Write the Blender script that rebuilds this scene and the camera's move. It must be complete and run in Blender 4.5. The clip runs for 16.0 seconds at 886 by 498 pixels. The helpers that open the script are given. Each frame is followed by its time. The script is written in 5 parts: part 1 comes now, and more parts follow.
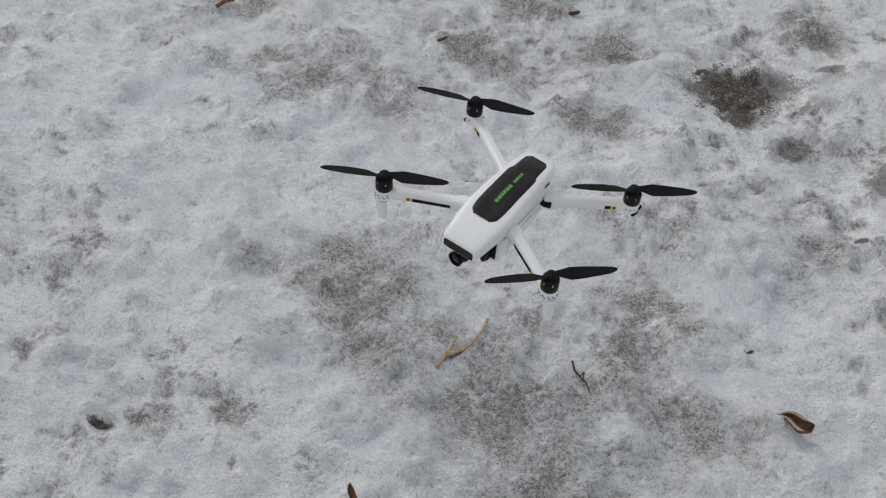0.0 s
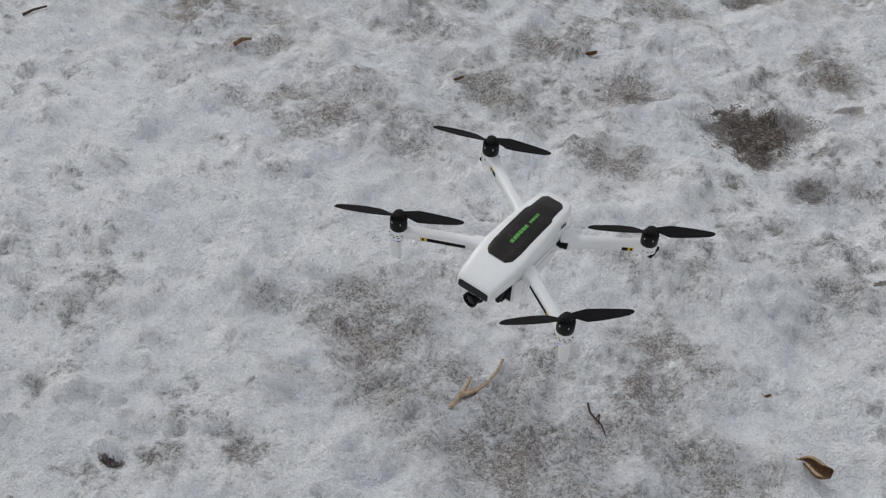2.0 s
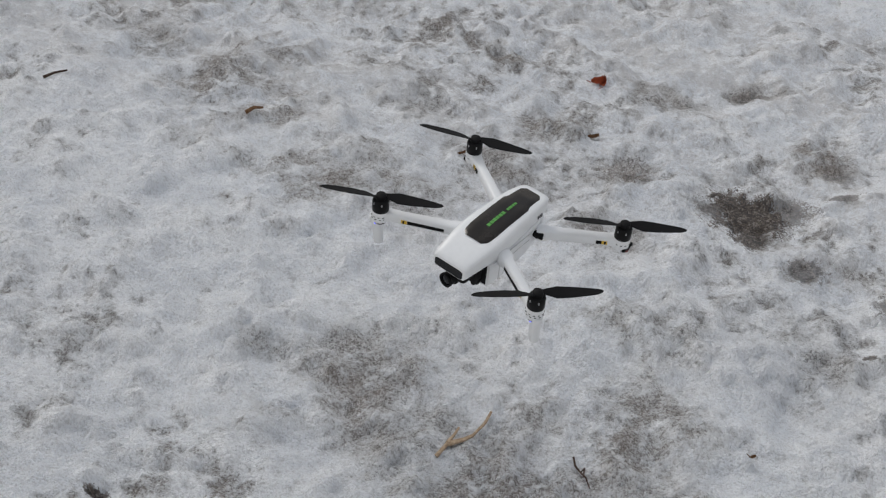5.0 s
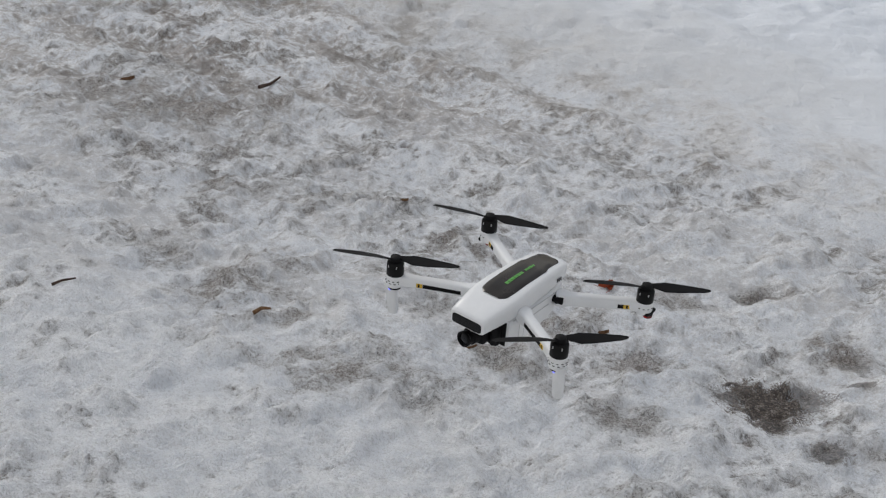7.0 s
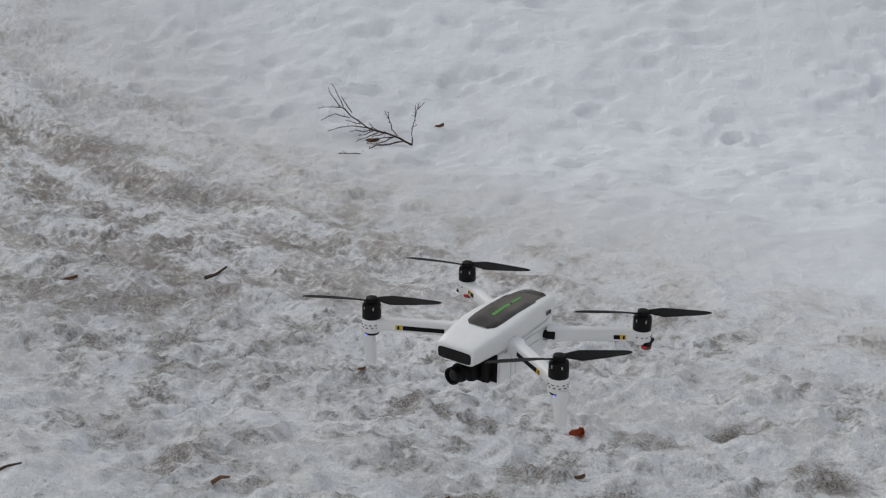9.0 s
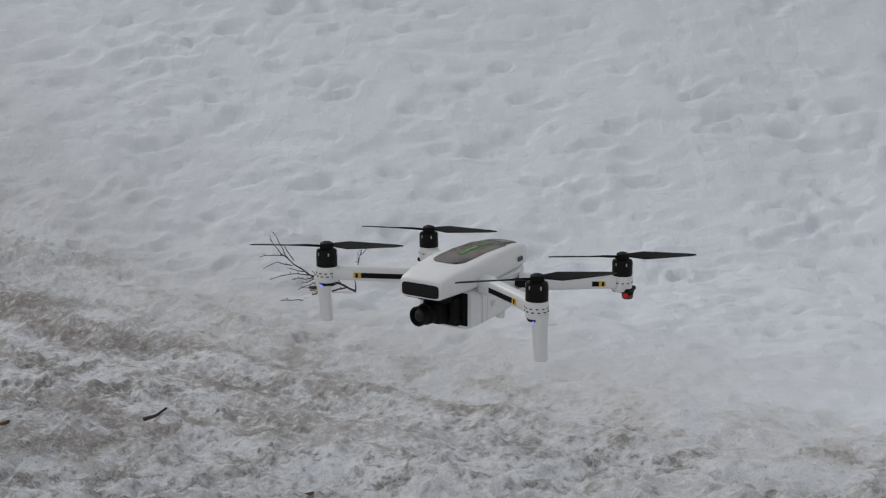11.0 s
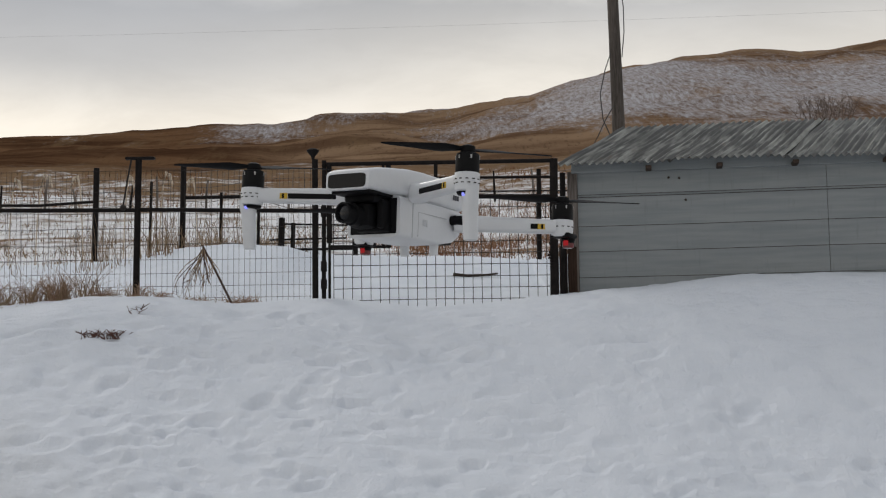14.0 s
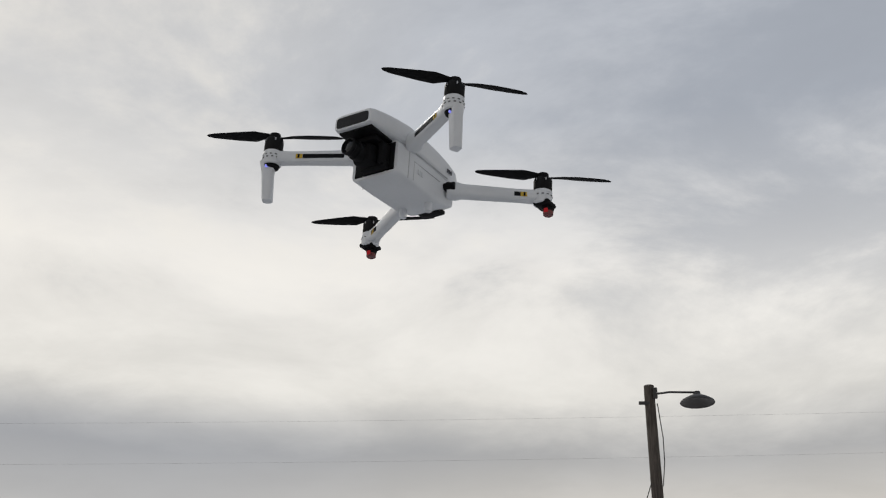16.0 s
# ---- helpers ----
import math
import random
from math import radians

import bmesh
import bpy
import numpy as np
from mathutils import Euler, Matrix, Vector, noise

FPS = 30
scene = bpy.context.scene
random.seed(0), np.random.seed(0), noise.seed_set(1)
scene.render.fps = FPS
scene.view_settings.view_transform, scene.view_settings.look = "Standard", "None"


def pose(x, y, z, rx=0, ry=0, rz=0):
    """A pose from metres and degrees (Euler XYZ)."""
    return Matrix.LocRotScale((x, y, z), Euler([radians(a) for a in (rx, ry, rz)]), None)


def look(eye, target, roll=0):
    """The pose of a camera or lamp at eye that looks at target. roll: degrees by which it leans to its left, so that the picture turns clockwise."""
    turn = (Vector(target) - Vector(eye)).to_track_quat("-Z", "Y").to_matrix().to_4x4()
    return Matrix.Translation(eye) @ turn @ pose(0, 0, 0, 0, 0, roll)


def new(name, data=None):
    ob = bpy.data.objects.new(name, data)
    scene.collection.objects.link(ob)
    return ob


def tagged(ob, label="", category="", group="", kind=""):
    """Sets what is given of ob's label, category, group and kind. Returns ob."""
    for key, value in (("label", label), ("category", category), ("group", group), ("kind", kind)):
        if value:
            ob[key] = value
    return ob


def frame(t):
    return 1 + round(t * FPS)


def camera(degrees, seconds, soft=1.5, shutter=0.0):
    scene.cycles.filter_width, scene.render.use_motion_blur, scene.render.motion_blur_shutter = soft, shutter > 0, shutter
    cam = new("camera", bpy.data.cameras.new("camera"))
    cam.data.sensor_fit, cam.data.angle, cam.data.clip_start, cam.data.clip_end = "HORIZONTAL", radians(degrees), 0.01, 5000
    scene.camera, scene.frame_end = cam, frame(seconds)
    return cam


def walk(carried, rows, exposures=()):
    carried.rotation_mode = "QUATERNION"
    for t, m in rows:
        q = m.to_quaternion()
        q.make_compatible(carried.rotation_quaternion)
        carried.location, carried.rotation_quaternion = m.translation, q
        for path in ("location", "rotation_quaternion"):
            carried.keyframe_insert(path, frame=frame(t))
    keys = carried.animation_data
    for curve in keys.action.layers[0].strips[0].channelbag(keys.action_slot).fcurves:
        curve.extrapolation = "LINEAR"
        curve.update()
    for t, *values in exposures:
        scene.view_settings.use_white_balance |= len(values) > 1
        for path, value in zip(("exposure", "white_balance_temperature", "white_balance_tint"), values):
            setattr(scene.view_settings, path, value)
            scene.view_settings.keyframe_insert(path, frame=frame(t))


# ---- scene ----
LENS = 37.65
PATH = [
    (0, -0.0004, -1.0342, 2.1966, 39.228, -0.927, 5.212),
    (0.5, -0.0012, -1.0263, 2.1876, 39.339, -1.090, 5.722),
    (1, -0.0016, -1.0325, 2.1957, 39.901, -0.803, 5.617),
    (1.5, -0.0007, -1.0261, 2.1872, 40.320, -0.762, 5.886),
    (2, -0.0004, -1.0214, 2.1848, 40.912, -0.697, 6.008),
    (2.5, 0.0030, -1.0168, 2.1844, 41.330, -0.683, 6.241),
    (3, 0.0100, -1.0257, 2.1787, 41.992, -0.646, 6.388),
    (5.5, 0.0744, -1.2188, 2.0536, 48.816, -2.310, 8.404),
    (6, 0.0823, -1.2552, 1.9892, 51.860, -2.347, 8.544),
    (6.5, 0.0795, -1.2867, 1.9217, 55.771, -1.960, 8.270),
    (7, 0.0704, -1.3018, 1.8648, 59.124, -1.074, 7.672),
    (7.5, 0.0696, -1.2970, 1.8317, 61.298, 1.561, 6.312),
    (8, 0.0611, -1.3000, 1.7685, 64.042, 2.369, 5.281),
    (8.5, 0.0481, -1.3021, 1.7004, 66.527, 2.191, 4.474),
    (9, 0.0344, -1.3000, 1.6325, 68.674, 1.549, 3.806),
    (11.5, 0.0002, -1.2582, 1.2948, 78.744, 2.093, 0.340),
    (12, -0.0001, -1.2594, 1.2246, 81.459, 1.154, -0.015),
    (12.5, 0.0099, -1.2517, 1.1385, 84.809, 0.636, -0.407),
    (13, 0.0181, -1.2435, 1.0610, 87.369, 0.988, -0.770),
    (13.5, 0.0287, -1.2322, 0.9621, 91.339, 0.819, -0.386),
    (14, 0.0339, -1.2333, 0.8572, 96.119, 0.752, 0.043),
    (14.5, 0.0472, -1.2235, 0.7421, 101.474, 0.295, 0.380),
    (15, 0.0648, -1.2250, 0.6117, 106.727, 0.084, 0.487),
    (15.5, 0.0791, -1.2335, 0.4749, 111.282, -0.199, 0.761),
    (16, 0.0844, -1.2468, 0.3345, 115.776, -0.678, 1.592),
]
cam = camera(LENS, 16.0, soft=1.2)
walk(cam, [(r[0], pose(*r[1:])) for r in PATH],
     exposures=((0.0, 0.17), (7.0, 0.12), (9.0, 0.00), (11.5, -0.20), (13.0, -0.21), (14.2, -0.10), (15.0, -0.14), (16.0, -0.38)))

# ---- world and sun ----
world = bpy.data.worlds.new("overcast_sky")
scene.world = world
world.use_nodes = True
SUN_AZ, SUN_EL = radians(-32), radians(41)      # azimuth from +y towards +x


class Nodes:
    """Short-hand for wiring a node tree."""

    def __init__(self, tree):
        self.tree = tree
        tree.nodes.clear()

    def add(self, kind, ins=None, **props):
        n = self.tree.nodes.new(kind)
        if "operation" in props:
            n.operation = props["operation"]
        if "interpolation_type" in props:
            n.interpolation_type = props["interpolation_type"]
        if "data_type" in props:
            n.data_type, n.blend_type = props["data_type"], props["blend_type"]
        if "sky_type" in props:
            n.sky_type, n.sun_disc = props["sky_type"], False
            n.sun_elevation, n.sun_rotation = props["sun_elevation"], props["sun_rotation"]
        for k, v in (ins or {}).items():
            self.put(n.inputs[k], v)
        return n

    def put(self, sock, v):
        if isinstance(v, bpy.types.NodeSocket):
            self.tree.links.new(v, sock)
        elif isinstance(v, bpy.types.Node):
            self.tree.links.new(v.outputs[0], sock)
        elif isinstance(v, (tuple, list)) and len(v) == 3 and sock.type == "RGBA":
            sock.default_value = (*v, 1.0)
        else:
            sock.default_value = v

    def math(self, op, a, b=0.0, c=0.0, clamp=False):
        n = self.add("ShaderNodeMath", {0: a, 1: b, 2: c}, operation=op)
        n.use_clamp = clamp
        return n.outputs[0]

    def vec(self, op, a, b=(0, 0, 0)):
        n = self.add("ShaderNodeVectorMath", {0: a, 1: b}, operation=op)
        return n.outputs["Value"] if op in ("LENGTH", "DOT_PRODUCT", "DISTANCE") else n.outputs[0]

    def step(self, v, lo, hi, a=0.0, b=1.0):
        n = self.add("ShaderNodeMapRange", {"Value": v, "From Min": lo, "From Max": hi, "To Min": a, "To Max": b},
                     interpolation_type="SMOOTHSTEP")
        return n.outputs[0]

    def noise(self, vec, scale, detail=4.0, rough=0.55, distort=0.0):
        n = self.add("ShaderNodeTexNoise", {"Vector": vec, "Scale": scale, "Detail": detail, "Roughness": rough,
                                            "Distortion": distort})
        return n.outputs[0]

    def mix(self, f, a, b, blend="MIX"):
        n = self.add("ShaderNodeMix", data_type="RGBA", blend_type=blend)
        self.put(n.inputs[0], f)
        self.put(n.inputs[6], a)
        self.put(n.inputs[7], b)
        return n.outputs[2]

    def ramp(self, f, stops):
        n = self.add("ShaderNodeValToRGB", {0: f})
        e = n.color_ramp.elements
        while len(e) < len(stops):
            e.new(0.5)
        for el, (p, col) in zip(e, stops):
            el.position = p
            el.color = (*col, 1.0) if len(col) == 3 else col
        return n.outputs[0]

    def scaled(self, vec, s):
        return self.vec("MULTIPLY", vec, s)


def build_sky():
    n = Nodes(world.node_tree)
    d = n.add("ShaderNodeTexCoord").outputs["Generated"]
    sep = n.add("ShaderNodeSeparateXYZ", {0: d})
    x, y, z = sep.outputs[0], sep.outputs[1], sep.outputs[2]
    # clouds lie on a flat deck overhead, so they thin into streaks towards the horizon
    deck = n.math("ADD", n.math("MAXIMUM", z, 0.0), 0.16)
    cx, cy = n.math("DIVIDE", x, deck), n.math("DIVIDE", y, deck)
    plan = n.add("ShaderNodeCombineXYZ", {0: cx, 1: cy, 2: 0.0}).outputs[0]
    wide = n.noise(n.scaled(plan, (0.55, 1.0, 1.0)), 0.75, 5.0, 0.55, 0.6)
    puff = n.noise(n.scaled(plan, (0.9, 1.0, 1.0)), 2.6, 8.0, 0.62, 0.3)
    wisps = n.noise(n.scaled(plan, (1.0, 1.0, 1.0)), 9.0, 6.0, 0.6, 0.4)
    el = n.math("ADD", z, n.math("MULTIPLY", n.math("SUBTRACT", wide, 0.5), 0.055))
    el = n.math("ADD", el, n.math("MULTIPLY", n.math("SUBTRACT", puff, 0.5), 0.035))
    col = n.ramp(el, [(0.0, (0.86, 0.79, 0.70)), (0.12, (0.94, 0.865, 0.755)), (0.185, (1.06, 0.97, 0.835)), (0.235, (0.89, 0.835, 0.745)),
                      (0.286, (0.57, 0.56, 0.545)), (0.330, (0.98, 0.95, 0.885)), (0.42, (1.05, 1.02, 0.97)),
                      (0.52, (0.62, 0.645, 0.69)), (0.75, (0.52, 0.55, 0.61)), (1.0, (0.60, 0.625, 0.66))])
    col = n.mix(1.0, col, n.step(puff, 0.30, 0.70, 0.90, 1.08), "MULTIPLY")
    low = n.math("MULTIPLY", n.step(z, 0.333, 0.29), n.math("MULTIPLY", n.step(z, 0.19, 0.25), n.step(x, 0.10, -0.26, 0.06, 0.55)))
    col = n.mix(low, col, (0.36, 0.38, 0.42))
    mass = n.math("ADD", n.math("MULTIPLY", wide, 0.48), n.math("ADD", n.math("MULTIPLY", puff, 0.43), n.math("MULTIPLY", wisps, 0.09)))
    mass = n.math("SUBTRACT", mass, n.step(x, -0.22, 0.30, -0.05, 0.085))
    high = n.step(z, 0.33, 0.46)
    thick = n.math("MULTIPLY", n.step(mass, 0.52, 0.40), n.math("ADD", 0.06, n.math("MULTIPLY", high, 0.48)))
    col = n.mix(thick, col, (0.37, 0.41, 0.48))
    gap = n.math("MULTIPLY", n.step(mass, 0.52, 0.62), n.math("MULTIPLY", high, 0.55))
    col = n.mix(gap, col, (1.08, 1.03, 0.94))
    # the veiled sun brightens its part of the sky
    sun = (math.sin(SUN_AZ) * math.cos(SUN_EL), math.cos(SUN_AZ) * math.cos(SUN_EL), math.sin(SUN_EL))
    near = n.step(n.vec("DOT_PRODUCT", d, sun), 0.90, 1.0)
    col = n.mix(n.math("MULTIPLY", near, 0.35), col, (1.05, 0.99, 0.88))
    # away from the sun the cloud deck is thicker and duller
    away = n.step(n.vec("DOT_PRODUCT", d, (math.sin(SUN_AZ), math.cos(SUN_AZ), 0.0)), -0.7, 0.75, 0.76, 1.12)
    clouds = n.add("ShaderNodeBackground", {"Color": n.mix(1.0, col, away, "MULTIPLY"), "Strength": 1.0})
    air = n.add("ShaderNodeTexSky", sky_type="NISHITA", sun_elevation=SUN_EL, sun_rotation=SUN_AZ)
    blue = n.add("ShaderNodeBackground", {"Color": air.outputs[0], "Strength": 0.05})
    both = n.add("ShaderNodeMixShader", {0: 0.08, 1: clouds.outputs[0], 2: blue.outputs[0]})
    n.add("ShaderNodeOutputWorld", {"Surface": both.outputs[0]})


build_sky()
sun_data = bpy.data.lights.new("sun", "SUN")
sun_data.energy, sun_data.angle, sun_data.color = 0.78, radians(10), (1.0, 0.96, 0.9)
sun_lamp = new("sun", sun_data)
sun_lamp.matrix_world = look((0, 0, 0), (-math.sin(SUN_AZ) * math.cos(SUN_EL), -math.cos(SUN_AZ) * math.cos(SUN_EL), -math.sin(SUN_EL)))
sun_lamp.location = (-20, 45, 40)


# ---- materials ----
def material(name):
    m = bpy.data.materials.new(name)
    m.use_nodes = True
    return m, Nodes(m.node_tree)


def finish(n, color, rough, bump=None, metal=0.0, strength=1.0, distance=0.01, spec=0.5, **more):
    ins = {"Base Color": color, "Roughness": rough, "Metallic": metal, "Specular IOR Level": spec}
    ins.update(more)
    b = n.add("ShaderNodeBsdfPrincipled", ins)
    if bump is not None:
        n.put(b.inputs["Normal"], n.add("ShaderNodeBump", {"Height": bump, "Strength": strength, "Distance": distance}).outputs[0])
    n.add("ShaderNodeOutputMaterial", {"Surface": b.outputs[0]})


def paint(name, col, rough, metal=0.0, vary=0.06, scale=40.0, bump=0.0002, spec=0.5, coat=0.0):
    """A plain manufactured surface with faint wear and dust."""
    m, n = material(name)
    p = n.add("ShaderNodeTexCoord").outputs["Object"]
    a = n.noise(p, scale, 5.0, 0.6)
    b = n.noise(p, scale * 9.0, 2.0, 0.5)
    f = n.math("ADD", n.math("MULTIPLY", a, 0.7), n.math("MULTIPLY", b, 0.3))
    dark = tuple(c * (1.0 - vary * 1.6) for c in col)
    light = tuple(min(1.0, c * (1.0 + vary)) for c in col)
    c = n.mix(n.step(f, 0.32, 0.68), dark, light)
    r = n.step(a, 0.3, 0.7, rough - 0.06, rough + 0.08)
    finish(n, c, r, b, metal, 0.35, bump, spec, **{"Coat Weight": coat})
    return m


def glow(name, col, strength):
    m, n = material(name)
    e = n.add("ShaderNodeEmission", {"Color": col, "Strength": strength})
    n.add("ShaderNodeOutputMaterial", {"Surface": e.outputs[0]})
    return m


def wood_weathered(name, dark, light, scale=6.0):
    m, n = material(name)
    p = n.add("ShaderNodeTexCoord").outputs["Object"]
    g = n.noise(n.scaled(p, (9.0, 9.0, 0.55)), scale, 7.0, 0.65, 0.4)
    k = n.noise(p, 2.2, 3.0, 0.5)
    c = n.mix(n.step(n.math("ADD", n.math("MULTIPLY", g, 0.75), n.math("MULTIPLY", k, 0.25)), 0.33, 0.66), dark, light)
    finish(n, c, 0.85, g, 0.0, 0.8, 0.006, 0.2)
    return m


white_plastic = paint("white_plastic", (0.705, 0.72, 0.74), 0.38, vary=0.02, scale=22.0, bump=0.00003)
white_seam = paint("grey_seam", (0.50, 0.51, 0.52), 0.6, vary=0.05)
black_plastic = paint("black_plastic", (0.007, 0.007, 0.008), 0.55, spec=0.10, vary=0.15, scale=60.0, bump=0.00004)
black_gloss = paint("black_gloss", (0.006, 0.006, 0.007), 0.22, spec=0.25, vary=0.1, scale=30.0, bump=0.00001)
panel_brown = paint("smoked_panel", (0.012, 0.009, 0.007), 0.20, spec=0.28, vary=0.2, scale=60.0, bump=0.00002)
motor_black = paint("motor_metal", (0.007, 0.007, 0.0075), 0.5, metal=0.0, spec=0.14, vary=0.2, scale=90.0, bump=0.00005)
steel = paint("bright_steel", (0.45, 0.45, 0.46), 0.35, metal=1.0, vary=0.1)
prop_grey = paint("prop_nylon", (0.010, 0.010, 0.011), 0.6, spec=0.08, vary=0.1, scale=70.0, bump=0.00003)
yellow_sticker = paint("yellow_sticker", (0.62, 0.40, 0.03), 0.5, vary=0.05)
green_print = paint("green_print", (0.07, 0.30, 0.045), 0.45, vary=0.05)
print_grey = paint("grey_print", (0.10, 0.10, 0.11), 0.6, vary=0.05)
led_red = glow("red_light", (0.85, 0.05, 0.06), 0.34)
led_blue = glow("blue_light", (0.30, 0.32, 1.0), 1.1)
lens_glass = paint("lens_glass", (0.008, 0.009, 0.012), 0.16, vary=0.05, scale=30.0, bump=0.00001, spec=0.3)
red_lens = paint("red_lens", (0.16, 0.035, 0.035), 0.25, vary=0.05)
pipe_black = paint("rusty_black_pipe", (0.014, 0.0115, 0.011), 0.75, vary=0.35, scale=14.0, bump=0.0006, spec=0.12)
wire_dark = paint("rusty_wire", (0.030, 0.025, 0.022), 0.75, vary=0.3, scale=20.0, spec=0.3)
line_grey = paint("aluminium_line", (0.30, 0.29, 0.28), 0.5, vary=0.1)
wire_grey = paint("weathered_wire", (0.14, 0.12, 0.105), 0.6, vary=0.3, scale=20.0)
cable_black = paint("cable_rubber", (0.03, 0.028, 0.028), 0.7, vary=0.1)
lamp_black = paint("dark_enamel", (0.035, 0.032, 0.030), 0.45, vary=0.3, scale=8.0)
pole_wood = wood_weathered("pole_wood", (0.040, 0.034, 0.029), (0.115, 0.098, 0.085))
post_wood = wood_weathered("grey_post_wood", (0.07, 0.058, 0.05), (0.24, 0.21, 0.19))
plank_wood = wood_weathered("dark_plank", (0.022, 0.012, 0.008), (0.060, 0.036, 0.026))
board_wood = wood_weathered("brown_board", (0.035, 0.024, 0.019), (0.075, 0.055, 0.044))
twig_bark = wood_weathered("twig_bark", (0.038, 0.025, 0.021), (0.105, 0.070, 0.058), 20.0)
straw = wood_weathered("straw_stalk", (0.27, 0.185, 0.12), (0.52, 0.41, 0.295), 16.0)
straw_pale = wood_weathered("pale_straw", (0.42, 0.33, 0.24), (0.72, 0.62, 0.50), 16.0)
leaf_brown = wood_weathered("dead_leaf", (0.085, 0.045, 0.025), (0.25, 0.145, 0.08), 26.0)
leaf_red = wood_weathered("red_leaf", (0.20, 0.040, 0.018), (0.42, 0.095, 0.04), 26.0)
weed_rust = wood_weathered("rust_weed", (0.15, 0.066, 0.034), (0.34, 0.19, 0.105), 12.0)
weed_tan = wood_weathered("tan_weed", (0.15, 0.095, 0.058), (0.36, 0.26, 0.165), 12.0)
tuft_brown = wood_weathered("tuft_brown", (0.19, 0.105, 0.068), (0.42, 0.295, 0.205), 12.0)
shrub_red = wood_weathered("shrub_bark", (0.075, 0.036, 0.030), (0.17, 0.095, 0.078), 12.0)
bush_grey = wood_weathered("bush_bark", (0.10, 0.075, 0.06), (0.21, 0.165, 0.14), 12.0)


def siding_material():
    m, n = material("painted_siding")
    p = n.add("ShaderNodeNewGeometry").outputs["Position"]
    rnd = n.add("ShaderNodeObjectInfo").outputs["Random"]
    a = n.noise(n.scaled(p, (0.5, 0.5, 7.0)), 2.0, 6.0, 0.6)
    b = n.noise(n.scaled(p, (6.0, 6.0, 0.7)), 3.0, 5.0, 0.65)
    c = n.mix(n.step(a, 0.3, 0.7), (0.215, 0.236, 0.243), (0.268, 0.286, 0.290))
    c = n.mix(n.math("MULTIPLY", n.step(b, 0.56, 0.78), 0.35), c, (0.13, 0.13, 0.125))
    c = n.mix(n.math("MULTIPLY", rnd, 0.10), c, (0.15, 0.165, 0.175))
    finish(n, c, 0.55, a, 0.0, 0.25, 0.004, 0.35)
    return m


def roof_material():
    m, n = material("galvanised_roof")
    p = n.add("ShaderNodeTexCoord").outputs["Object"]
    sep = n.add("ShaderNodeSeparateXYZ", {0: p})
    # across the sheets, following the slant of the corrugations
    across = n.math("SUBTRACT", sep.outputs[0], n.math("MULTIPLY", sep.outputs[1], 0.34))
    run = n.add("ShaderNodeCombineXYZ", {0: across, 1: n.math("MULTIPLY", sep.outputs[1], 0.05), 2: 0.0}).outputs[0]
    a = n.noise(n.add("ShaderNodeCombineXYZ", {0: across, 1: n.math("MULTIPLY", sep.outputs[1], 0.35), 2: 0.0}).outputs[0], 4.5, 5.0, 0.6, 0.2)
    b = n.noise(run, 26.0, 3.0, 0.55)
    c = n.mix(n.step(a, 0.35, 0.65), (0.15, 0.152, 0.13), (0.40, 0.40, 0.355))
    c = n.mix(n.math("MULTIPLY", n.step(b, 0.42, 0.56), 0.85), c, (0.055, 0.052, 0.046))
    c = n.mix(n.step(n.noise(p, 5.0, 3.0, 0.5), 0.62, 0.75, 0.0, 0.45), c, (0.19, 0.14, 0.10))
    c = n.mix(n.step(n.add("ShaderNodeObjectInfo").outputs["Random"], 0.45, 0.95, 0.0, 0.45), c, (0.12, 0.118, 0.105))
    finish(n, c, 0.55, b, 0.25, 0.4, 0.004, 0.35)
    return m


siding_paint = siding_material()
roof_metal = roof_material()


